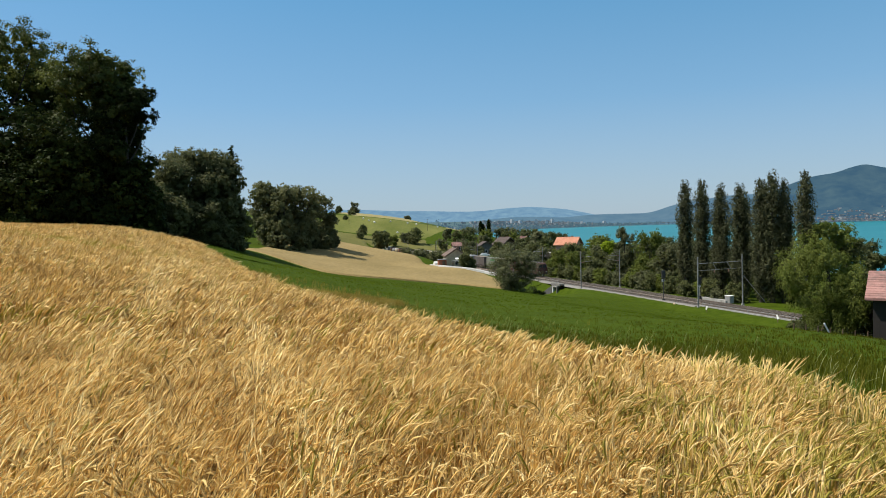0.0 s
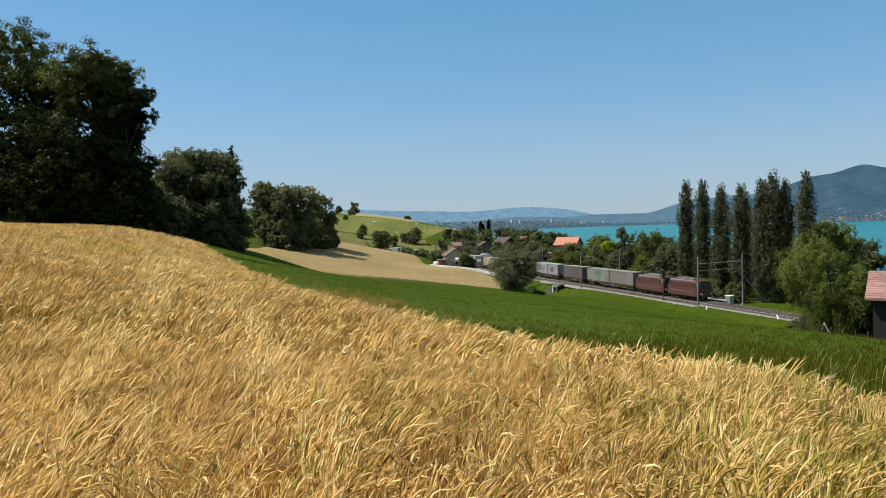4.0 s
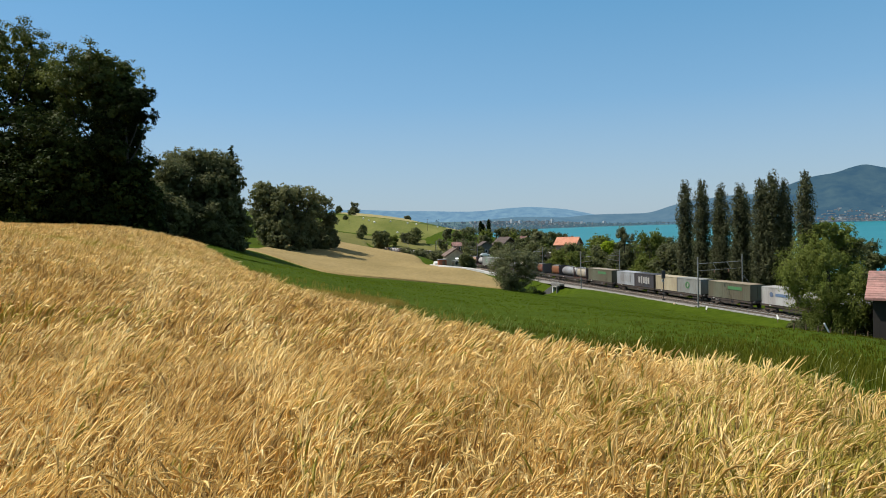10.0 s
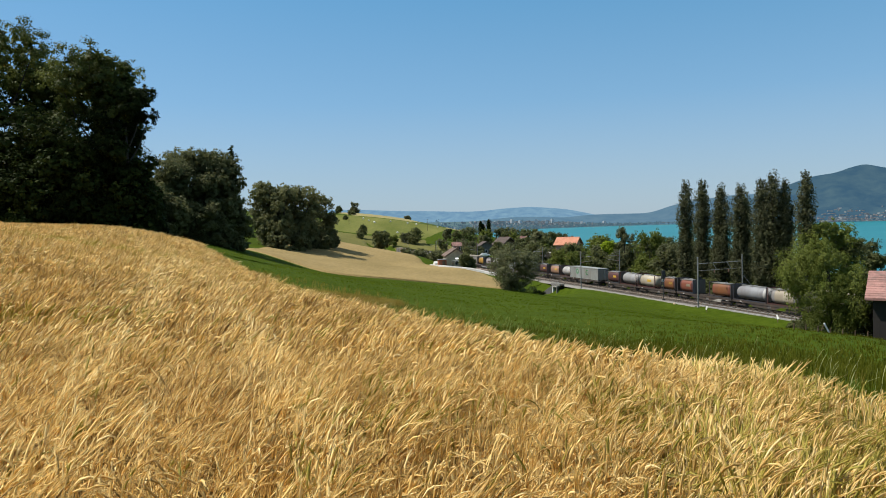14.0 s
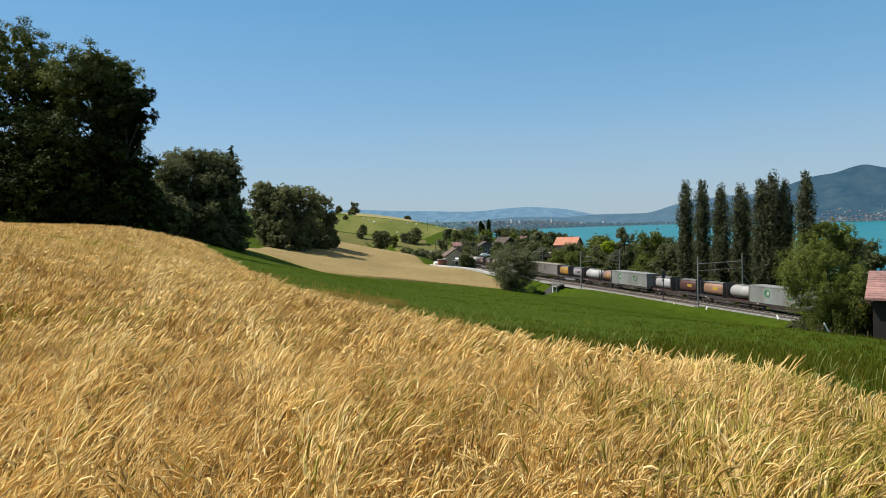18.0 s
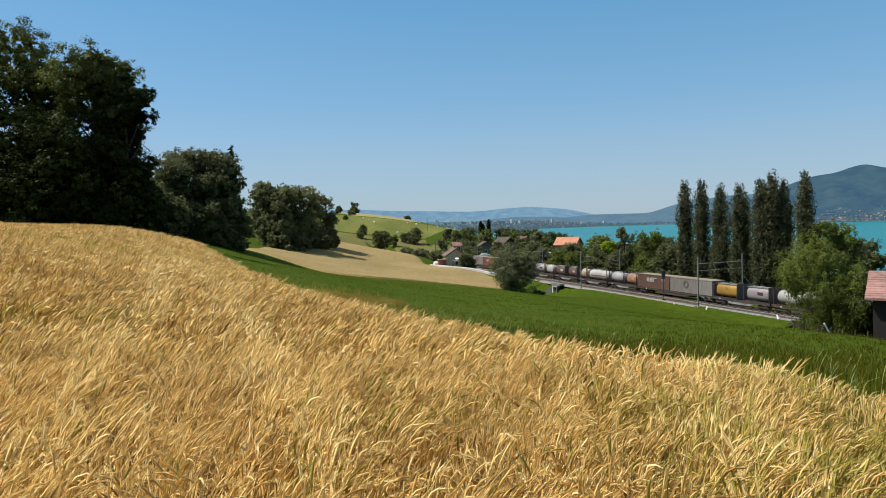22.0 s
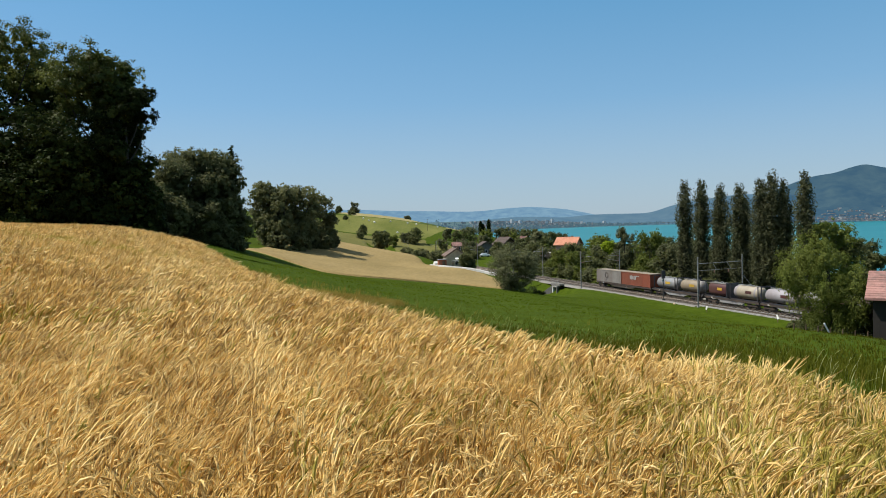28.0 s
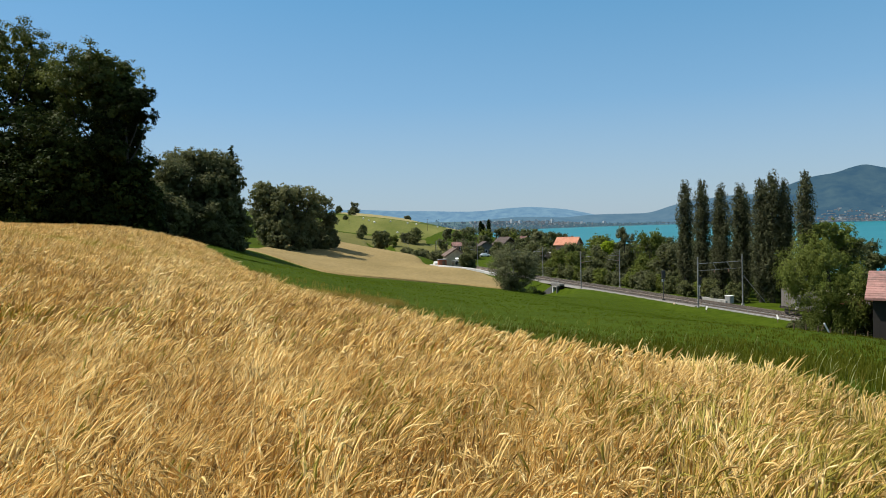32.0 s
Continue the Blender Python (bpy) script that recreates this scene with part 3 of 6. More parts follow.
def meadow():
    rng = np.random.default_rng(4)
    random.seed(4)
    bands = ((6.0, 26.0, 18, 5, 0.28, 0.015), (26.0, 72.0, 6, 4, 0.17, 0.036), (58.0, 124.0, 2.6, 4, 0.085, 0.06))
    for y0, y1, density, blades, tall, wide in bands:
        x0, x1 = edge_x(y1) - 1, 0.66 * y1 + 2
        n = int((y1 - y0) * (x1 - x0) * density)
        x, y = rng.uniform(x0, x1, n), rng.uniform(y0, y1, n)
        keep = in_sight(x, y, 2) & (x > edge_x(y) - 0.2) & (x < track_x(y) - 9.0 + 1.5)
        keep &= ~((y > 122) & (x < 11.5))
        x, y = x[keep], y[keep]
        size = rng.uniform(0.7, 1.2, len(x)) * (1 + 0.25 * smooth_noise(x, y, 70, 6.0))
        if y0 == 26.0:
            k = rng.uniform(0, 34, len(x)) < 72 - y
            x, y, size = x[k], y[k], size[k]
            size *= np.clip((84 - y) / 50, 0.3, 1)
            size *= 1 + 0.6 * np.clip((x / y - 0.2) * 4, 0, 1)
        tufts = [grass_tuft(random.Random(k + int(y0) * 50), blades, tall, wide) for k in range(8)]
        if not len(x):
            continue
        v, f = scatter(tufts, x, y, ground(x, y), rng.uniform(0, 6.28, len(x)), size)
        tagged(new("meadow_grass", np_mesh("meadow_grass", v, f, M_GRASS if y0 < 50 else M_GRASS_FRESH)), "lush uncut green meadow grass", "grass", kind="stuff")
    # ripening grass between the crop and the meadow
    n = 3000
    y = rng.uniform(13, 56, n)
    x = edge_x(y) + rng.gamma(1.5, 0.4 + 0.045 * y, n) - 0.3
    keep = (smooth_noise(x, y, 77, 9.0) > 0.25) | (rng.uniform(0, 1, n) < 1.2 * np.exp(-((x + 5.5) / 4.0) ** 2))
    x, y = x[keep], y[keep]
    tufts = [grass_tuft(random.Random(k + 700), 6, 0.42, 0.014) for k in range(8)]
    # a golden patch of it in the hollow
    u = rng.uniform(-1, 1, 2600)
    x, y = np.concatenate([x, -5.4 + 2.4 * u + rng.normal(0, 0.25, 2600)]), np.concatenate([y, 44.5 + 1.2 * u + rng.uniform(-4.0, 2.6, 2600) * (1.05 - u * u)])
    v, f = scatter(tufts, x, y, ground(x, y), rng.uniform(0, 6.28, len(x)), rng.uniform(0.6, 1.1, len(x)))
    tagged(new("ripening_grass", np_mesh("ripening_grass", v, f, M_DRYGRASS)), "olive-brown ripening grass beside the barley", "grass", kind="stuff")
    # rank weeds along the fence below the willow
    n = 1500
    u = rng.uniform(-0.05, 1.0, n)
    x, y = 37.0 + 14.5 * u + rng.normal(0, 0.5, n), 74.2 - 7.0 * u + rng.normal(0, 1.0, n)
    tufts = [grass_tuft(random.Random(k + 1700), 6, 0.85, 0.035) for k in range(8)]
    v, f = scatter(tufts, x, y, ground(x, y), rng.uniform(0, 6.28, n), rng.uniform(0.5, 1.3, n) * (0.7 + 0.5 * u))
    tagged(new("fence_weeds", np_mesh("fence_weeds", v, f, M_GRASS)), "rank green weeds along the stake fence", "grass", kind="stuff")
    # tall seed heads that stand over the barley's edge
    n = 620
    y = rng.uniform(8.5, 40, n)
    x = edge_x(y) + rng.gamma(1.3, 0.8 + 0.10 * y, n) - 0.1
    heads = []
    for k in range(6):
        r = random.Random(k + 900)
        h, b = r.uniform(0.5, 0.78), r.uniform(0.2, 0.6)
        pts = [Vector((b * h * t ** 2.4, 0, h * (t - 0.25 * b * t ** 4))) for t in (0, 0.4, 0.7, 0.85, 1.0)]
        v, f = ribbon(pts, [0.003, 0.003, 0.003, 0.008, 0.003], Vector((0, 1, 0)))
        heads.append((np.array([tuple(q) for q in v], dtype=np.float32), np.array(f, dtype=np.int32)))
    v, f = scatter(heads, x, y, ground(x, y), rng.uniform(-1.0, 1.0, n), rng.uniform(0.8, 1.15, n))
    tagged(new("grass_seedheads", np_mesh("grass_seedheads", v, f, M_SEEDHEAD)), "tall bending grass seed heads by the barley edge", "grass", kind="stuff")


barley()
meadow()


# ---- trees ----
def along(y, off=0.0):
    """A place on the far track's centre line at y, moved off metres towards its far side, and the heading."""
    s = float(np.interp(y, TY, _sl))
    k = math.sqrt(1 + s * s)
    return float(track_x(y)) + off / k, y + off * (-s) / k, math.degrees(math.atan2(-1 / k, -s / k))


def leaf_cloud(rng, centres, radii, count, size, tall=0.75, hang=0.0, clumps=13):
    """Pointed leaf sprays in clumps over the skin of overlapping lobes."""
    k = len(centres)
    d = rng.normal(size=(k, clumps, 3))
    d /= np.linalg.norm(d, axis=2)[:, :, None]
    d[:, :, 2] = np.where(rng.uniform(size=(k, clumps)) < 0.3, np.abs(d[:, :, 2]), d[:, :, 2])
    mid = (centres[:, None] + d * (radii[:, None] * rng.uniform(0.62, 0.98, (k, clumps)))[:, :, None]).reshape(-1, 3)
    rad = (radii[:, None] * rng.uniform(0.20, 0.42, (k, clumps))).ravel()
    out = d.reshape(-1, 3)
    w = rad ** 2
    c = rng.choice(len(mid), count, p=w / w.sum())
    e = rng.normal(size=(count, 3))
    e /= np.linalg.norm(e, axis=1)[:, None]
    p = mid[c] + e * (rad[c] * rng.uniform(0.35, 1.05, count))[:, None] * np.array([1, 1, tall])
    n = e * 0.8 + out[c] * 0.5 + np.array([0, 0, 0.35]) + rng.normal(0, 0.35, (count, 3))
    n /= np.linalg.norm(n, axis=1)[:, None]
    t = np.cross(n, rng.normal(size=(count, 3)))
    if hang:
        t = t * (1 - abs(hang)) + np.array([0, 0, -1.0]) * hang
        t -= n * (t * n).sum(1)[:, None]
    t /= np.maximum(np.linalg.norm(t, axis=1), 1e-6)[:, None]
    b = np.cross(n, t)
    s = size * rng.uniform(0.55, 1.25, count)[:, None]
    a = 1.4 if hang else 1.0
    v = np.stack([p - t * s * a, p + b * s * 0.55 + n * s * 0.12, p + t * s * a, p - b * s * 0.55 + n * s * 0.12], 1).reshape(-1, 3)
    f = np.arange(count * 4).reshape(-1, 4)
    return v, f


def tree_shape(kind, seed, count, size):
    """Trunk and crown of a tree of height 1 and crown radius 1 (scaled when planted)."""
    rng = np.random.default_rng(seed)
    if kind == "round":
        k = 34
        h = np.concatenate([rng.uniform(0.16, 0.92, 24), rng.uniform(0.7, 0.93, 10)])
        wide = np.clip(1 - ((h - 0.52) / 0.52) ** 2, 0.05, 1) ** 0.38
        az, rr = rng.uniform(0, 6.28, k), wide * rng.uniform(0.35, 0.80, k)
        c = np.stack([np.cos(az) * rr, np.sin(az) * rr, h], 1)
        rad = rng.uniform(0.24, 0.42, k) * (0.6 + 0.4 * wide)
    elif kind == "bush":
        k = 20
        h = rng.uniform(0.05, 0.85, k)
        wide = np.sqrt(np.clip(1 - ((h - 0.32) / 0.68) ** 2, 0.05, 1))
        az, rr = rng.uniform(0, 6.28, k), wide * rng.uniform(0.2, 0.75, k)
        c = np.stack([np.cos(az) * rr, np.sin(az) * rr, h], 1)
        rad = rng.uniform(0.28, 0.46, k)
    elif kind == "column":
        k = 96
        h = np.linspace(0.04, 0.965, k)
        wide = np.clip((h + 0.16) * 2.6, 0, 1) * np.clip(1 - (np.clip(h - 0.56, 0, 1) / 0.455) ** 2.3, 0.04, 1) ** 0.75
        az = np.arange(k) * 2.4 + rng.uniform(-0.5, 0.5, k)
        rr = wide * rng.uniform(0.30, 0.50, k)
        c = np.stack([np.cos(az) * rr, np.sin(az) * rr, h], 1)
        rad = rng.uniform(0.50, 0.60, k) * np.clip(wide, 0.22, 1)
    elif kind == "spire":
        k = 40
        h = np.linspace(0.08, 0.97, k)
        wide = (1 - h) * 0.9 + 0.08
        az = np.arange(k) * 2.4
        rr = wide * rng.uniform(0.4, 0.85, k)
        c = np.stack([np.cos(az) * rr, np.sin(az) * rr, h], 1)
        rad = 0.12 + 0.30 * wide
    else:
        k = 24
        h = rng.uniform(0.15, 0.88, k)
        wide = np.sqrt(np.clip(1 - ((h - 0.45) / 0.58) ** 2, 0.05, 1))
        az, rr = rng.uniform(0, 6.28, k), wide * rng.uniform(0.3, 0.8, k)
        c = np.stack([np.cos(az) * rr, np.sin(az) * rr, h], 1)
        rad = rng.uniform(0.26, 0.40, k)
    top = (c[:, 2] + rad * (0.42 if kind in ('round', 'bush', 'willow') else 0.04)).max()
    c[:, 2] /= top
    out = np.percentile(np.hypot(c[:, 0], c[:, 1]) + rad * 0.8, 92)
    return rng, c / np.array([out, out, 1]), rad / out


_tree_cache = {}


def tree(name, kind, variant, x, y, top, radius, leaf_mat, label, count, size, sink=0.15, group=""):
    """A planted tree: tapered trunk, limbs and a crown of leaf sprays. top is the height of its tip above the rails."""
    z = gz(x, y) - sink
    h = top - z
    count, size = int(count * 0.60), size * 1.10
    key = (kind, variant, leaf_mat.name, count, round(size, 2), round(h / 4), round(radius / 1.5))
    if key not in _tree_cache:
        rng, c, rad = tree_shape(kind, variant * 17 + 5, count, size)
        hh, r0 = h, radius
        cs = c * np.array([r0, r0, hh])
        lobes = rad * r0
        v1, f1 = leaf_cloud(rng, cs, lobes, int(count * 0.72), size, tall={"column": 2.6, "willow": 1.9}.get(kind, 0.75), hang={"willow": 0.75, "column": 0.5}.get(kind, 0.0), clumps={"column": 12, "bush": 22}.get(kind, 13))
        v2, f2 = leaf_cloud(rng, cs * np.array([0.8, 0.8, 0.97]), lobes * 0.74, int(count * 0.28), size * 1.9)
        crown = np_mesh("crown", np.concatenate([v1, v2]), np.concatenate([f1, f2 + len(v1)]), leaf_mat)
        b = Build()
        tr = max(0.10, hh * (0.010 if kind == "bush" else 0.018))
        reach = 0.9 if kind in ("column", "spire") else 0.35 if kind == "bush" else 0.66
        b.lathe((0, 0, -0.3), (0, 0, hh * reach), [(0, tr * 1.5), (0.06, tr), (0.5, tr * 0.7), (1, tr * 0.2)], 8)
        for i in range(0, len(cs), 4 if kind in ("round", "willow") else 6):
            p = Vector(cs[i])
            q = Vector((0, 0, min(max(p.z * 0.6, hh * 0.10), hh * reach * 0.9)))
            m = q.lerp(p, 0.5) + Vector((0, 0, -0.04 * hh))
            b.rod(q, m, tr * 0.28, 5, tr * 0.20)
            b.rod(m, p, tr * 0.20, 5, tr * 0.08)
        _tree_cache[key] = (crown, b.mesh("trunk", M_BARK, True), h, radius)
    crown, trunk, h0, r0 = _tree_cache[key]
    turn = (x * 37.7 + y * 11.3) % 360
    ob = thing(name, pose(x, y, z, 0, 0, turn) @ Matrix.Diagonal((radius / r0, radius / r0, h / h0, 1)), label, "tree" if "bush" not in name and "shrub" not in name else "bush", group)
    part("trunk", trunk, None, ob)
    part("crown", crown, None, ob)
    return ob


FOREST_NEAR = [(-48.6, 78, 39.6, 6.6), (-44.5, 84, 36.2, 5.0), (-36.4, 76, 35.2, 5.8), (-32.7, 74, 30.9, 3.5), (-54.2, 76, 38.4, 6.0), (-35.3, 77, 34.4, 3.2)]
# sunlit crowns take the lighter leaf colour, shaded ones the near-black
for i, (x, y, top, r) in enumerate(FOREST_NEAR):
    tree("forest_tree", "round", i % 3, x, y, top, r, M_LITLEAF if i in (0, 1, 2, 5) else M_FOREST, "tall broadleaf tree at the wood's edge, leaf colour lightened as if sunlit" if i in (0, 1, 2, 5) else "tall broadleaf tree at the wood's edge, leaf colour darkened as if shaded", 44000, 0.130, group="trees of the near wood")
# unseen trees left of the view, added to keep sun off the wood's front
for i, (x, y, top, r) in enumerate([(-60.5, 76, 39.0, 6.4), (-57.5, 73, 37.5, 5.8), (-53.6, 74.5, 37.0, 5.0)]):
    tree("forest_tree", "round", i % 3, x, y, top, r, M_FOREST, "unseen tall tree left of the view, added to shade the wood", 8000, 0.32, group="trees of the near wood")
# shade low in the wood is painted by the near-black leaf colour
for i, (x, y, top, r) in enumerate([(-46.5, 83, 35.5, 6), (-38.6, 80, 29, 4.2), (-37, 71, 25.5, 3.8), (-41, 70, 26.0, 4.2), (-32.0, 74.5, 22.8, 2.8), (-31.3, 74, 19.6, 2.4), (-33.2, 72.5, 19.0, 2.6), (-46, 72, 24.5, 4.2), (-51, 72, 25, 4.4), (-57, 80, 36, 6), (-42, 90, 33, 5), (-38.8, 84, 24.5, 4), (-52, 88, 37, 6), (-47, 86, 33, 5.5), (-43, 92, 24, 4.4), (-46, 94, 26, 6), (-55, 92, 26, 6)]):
    tree("forest_tree", "bush", i % 3, x, y, top, r, M_FOREST, "dense tree with leaves down to the ground, coloured near-black as if shaded", (13000 if y < 73 else 8000) if y < 79 else 3600, (0.17 if y < 73 else 0.22) if y < 79 else 0.3, group="trees of the near wood")
for i, (x, y, top, r) in enumerate([(-46.6, 128, 29.8, 5.4), (-43.6, 132, 30.2, 5.2), (-40.2, 129, 29.2, 4.4), (-42.6, 126, 29.6, 4.6)]):
    tree("forest_tree", "round", i % 3, x, y, top, r, M_WOOD, "leafy dark green tree in the second clump", 22000, 0.165, group="trees of the middle wood")
for i, (x, y, top, r) in enumerate([(-36.4, 125, 24.5, 3.0), (-38.2, 124, 26.5, 3.4), (-46.8, 118, 27.0, 4.6), (-43.4, 122, 27.0, 4.2), (-41.0, 121, 24.4, 4.0), (-47.8, 121, 23.5, 4.2), (-37.6, 122, 20.0, 2.6), (-47, 112, 21.5, 4.2), (-43.5, 115, 20.0, 3.4), (-39.5, 118, 19.0, 2.8)]):
    tree("forest_tree", "bush", i % 3, x, y, top, r, M_WOOD, "leafy tree with branches down to the field", 9000, 0.24, group="trees of the middle wood")
tree("spruce", "spire", 1, -38.4, 130, 29.2, 2.0, M_FOREST, "slim dark spruce among the broadleaf trees", 4000, 0.28)
for i, (x, y, top, r) in enumerate([(-52.4, 210, 29.6, 6.0), (-46.3, 207, 27.6, 6.4), (-42.0, 215, 28.4, 7.0), (-40.0, 232, 26.4, 6.0), (-45.0, 214, 28.6, 6.0), (-49.5, 213, 27.6, 6.0), (-37.6, 236, 20.5, 3.4), (-44.0, 222, 19.5, 5.2), (-51, 208, 21, 5), (-43, 208, 16, 4), (-46.5, 202, 17, 4), (-49.5, 206, 18, 4), (-39.2, 229, 14.5, 3.6), (-42.0, 227, 15.0, 3.6), (-36.9, 236, 12.6, 2.8)]):
    tree("forest_tree", "round" if i < 6 else "bush", i % 3, x, y, top, r, M_WOOD, "dark tree of the far clump by the grain field", 6400, 0.35, group="trees of the far wood")
POPLARS = []
for i, (x, y, top, r) in enumerate([(47.85, 139, 21.5, 2.0), (49.25, 134, 21.3, 1.85), (51.2, 130, 20.1, 2.1), (52.3, 124, 19.8, 2.1), (54.1, 120, 20.4, 1.9), (55.5, 119, 21.5, 2.35), (57.2, 118.5, 20.1, 1.85), (57.5, 112, 21.0, 1.75), (55.0, 128, 17.6, 1.2), (58.9, 121, 14.3, 1.3), (51.8, 132, 17, 1.3)]):
    POPLARS.append(tree("poplar", "column", i % 3, x, y, top, r * 1.02, M_POPLAR, "slender columnar poplar beside the railway", 19000, 0.135, group="row of poplars"))
tree("willow", "willow", 1, 43.0, 78.5, 11.6, 5.6, M_BRIGHT, "broad light green willow beside the track", 50000, 0.082)
tree("willow_shrub", "willow", 1, 46.4, 77.5, 4.2, 2.4, M_OAK, "dark green willow shrub behind the barn", 5000, 0.12)
for i, (x, y, top, r) in enumerate([(61.0, 112, 13.7, 5.4), (74.1, 125, 10.2, 3.8), (73.6, 120, 7.9, 2.6), (66, 116, 11, 4)]):
    tree("broadleaf_tree", "round", i % 3, x, y, top, r, M_BRIGHT if i == 0 else M_OAK, "round green tree beyond the railway", 20000 if i == 0 else 11000, 0.16)
tree("field_bush", "bush", 2, 12.2, 122, 9.9, 4.9, M_GREYLEAF, "large grey-green bush at the field corner", 34000, 0.10, sink=0.5)
TRACKSIDE = [(32.1, 200, 6.5, 3.2, 1), (43.3, 196, 10.7, 4.4, 1), (42.0, 180, 9.5, 2.8, 3), (44.2, 172, 13.7, 2.7, 2), (48.6, 166, 12.0, 4.0, 1), (48.1, 150, 9.4, 3.4, 2),
             (33.8, 180, 6.4, 3.0, 1), (36.2, 173, 5.2, 3.0, 0), (40.9, 168, 7.3, 3.0, 2), (44.8, 161, 5.9, 3.1, 1), (46.5, 151, 5.9, 3.4, 0), (49.2, 142, 4.5, 2.5, 0), (49.6, 132, 2.8, 1.4, 0), (52.1, 125, 2.4, 1.6, 0)]
BEHIND = [(54, 172, 10.0, 4.5, 0), (57, 160, 9.5, 4.5, 0), (52, 185, 9.5, 4.5, 2), (38, 205, 8.0, 4.0, 0), (46, 206, 9.0, 4.5, 0), (55, 148, 8.0, 4.0, 0), (51, 155, 8.5, 3.5, 1), (38.5, 178, 7.0, 3.0, 0), (41, 186, 8.0, 3.0, 2),
             (58, 138, 8.5, 4.0, 0), (60, 130, 7.0, 3.5, 0), (62, 122, 6.0, 3.0, 0), (45.5, 180, 9.0, 3.0, 0), (35.5, 190, 6.0, 2.6, 0), (49, 174, 9.5, 3.5, 2), (64, 145, 9, 4, 0), (58, 190, 9.5, 5, 0), (30.5, 212, 7.0, 3.0, 2), (29, 224, 8.0, 3.5, 0)]
for i, (x, y, top, r, c) in enumerate(TRACKSIDE + BEHIND):
    small = top < 7.5
    tree("trackside_bush" if small else "trackside_tree", "willow" if i == 3 else ("bush" if small else "round"), i % 3, x, y, top, r, (M_OAK, M_BRIGHT, M_GREYLEAF, M_YELLOW)[c],
         ("dark green", "fresh green", "grey-green", "bright yellow-green")[c] + (" bush along the railway" if small else " tree behind the railway"), (7000 if small else 11000) if i < 14 else 5200, 0.16 if i < 14 else 0.22)
rnd = random.Random(12)
for i in range(34):
    y = 118 + i * 2.9
    if 108 < y < 116:
        continue
    x, yy, _ = along(y, rnd.uniform(5.2, 7.5))
    tree("trackside_bush", "bush", i % 3, x, yy, rnd.uniform(1.2, 3.4), rnd.uniform(1.6, 2.4), (M_OAK, M_GREYLEAF, M_OAK, M_BRIGHT)[i % 4],
         ("dark green", "grey-green", "dark green", "fresh green")[i % 4] + " low bush at the railway's far edge", 2000, 0.20, group="low bushes along the line")
for i in range(5):
    x, yy, _ = along(83 + i * 1.9, -7.2)
    tree("hedge_bush", "bush", i % 3, x, yy, 0.5 + 0.4 * (i % 2), 1.3, M_OAK, "dark hedge bush below the willow", 2600, 0.16, group="hedge below the willow")
VILLAGE = [(29.4, 240, 9.6, 3.0), (30.9, 235, 12.0, 3.4), (32.6, 268, 7.0, 4.0), (7.2, 207, 5.4, 2.7), (3.2, 420, 12.3, 3.3), (14.2, 400, 12.7, 6.8), (8.5, 395, 11.4, 4.0), (30.2, 385, 12.2, 2.8), (-24.5, 284, 12.6, 4.2), (-16.0, 398, 13.4, 5.2), (-21.0, 400, 10.4, 3.6)]
HILLSIDE = [(-33.5, 362, 11.0, 2.9), (-45.8, 400, 15.9, 3.5), (-73.8, 600, 36.4, 4.8), (-85.9, 590, 32.6, 3.3), (-71.8, 560, 26.0, 3.6), (-29.1, 600, 22.3, 3.4), (-68.4, 500, 15.2, 2.0), (41.7, 280, 8.3, 4.0), (24.9, 200, 5.9, 1.9), (35.5, 372, 11.0, 5.0), (37.0, 420, 12.3, 5.2), (43.5, 430, 11.6, 5.0), (50.0, 430, 10.6, 5.0), (42.6, 330, 12.2, 3.3), (46.2, 336, 9.6, 3.4), (39.0, 338, 10.6, 3.0), (50.5, 352, 9.4, 3.6), (55.4, 392, 9.9, 4.2), (60.8, 402, 9.0, 4.2), (66.5, 416, 8.4, 4.4), (72.0, 424, 7.6, 4.2)]
for i, (x, y, top, r) in enumerate(VILLAGE + HILLSIDE):
    top = max(top, gz(x, y) + 3.0)
    tree("village_tree" if y < 450 else "hill_tree", "round" if i % 3 and y < 450 else "bush", i % 3, x, y, top, r, (M_OAK, M_GREYLEAF, M_OAK)[i % 3], "dark green garden tree near the houses" if y < 450 else "round dark tree on the hill pasture", (5200 if y < 360 else 3600) if y < 450 else 6500, 0.31)
GARDEN = [(20.5, 272, 7.2, 2.6), (13.6, 272, 5.6, 2.2), (24.5, 276, 6.0, 2.2), (30.5, 278, 8.2, 2.8), (17.5, 300, 10.0, 3.0), (30, 300, 10.5, 3.4), (12, 262, 4.0, 2.6), (21, 262, 4.0, 3.0), (36, 255, 7.0, 3.6), (33, 246, 5.5, 3.0), (12, 320, 7.0, 4), (38, 290, 7.6, 5), (40, 240, 7.5, 3.5), (8, 340, 7.4, 4), (20, 345, 8.2, 4.5),
          (2, 300, 3.5, 2.4), (0, 380, 7, 4), (-27, 385, 10, 3), (11, 285, 5, 2.6), (36, 225, 6.5, 3.0), (42, 226, 7.5, 3.4), (34.5, 213, 5.5, 2.6), (41.5, 212, 6.5, 2.8), (24, 235, 5, 2.5)]
for i, (x, y, top, r) in enumerate(GARDEN):
    top = max(top, gz(x, y) + 2.0)
    tree("garden_tree" if top - gz(x, y) > 5 else "garden_bush", ("bush", "round", "willow")[i % 3], i % 3, x, y, top, r, (M_OAK, M_GREYLEAF, M_BRIGHT)[i % 3], ("dark green", "grey-green", "light green")[i % 3] + " garden foliage in the village", 3400, 0.28)
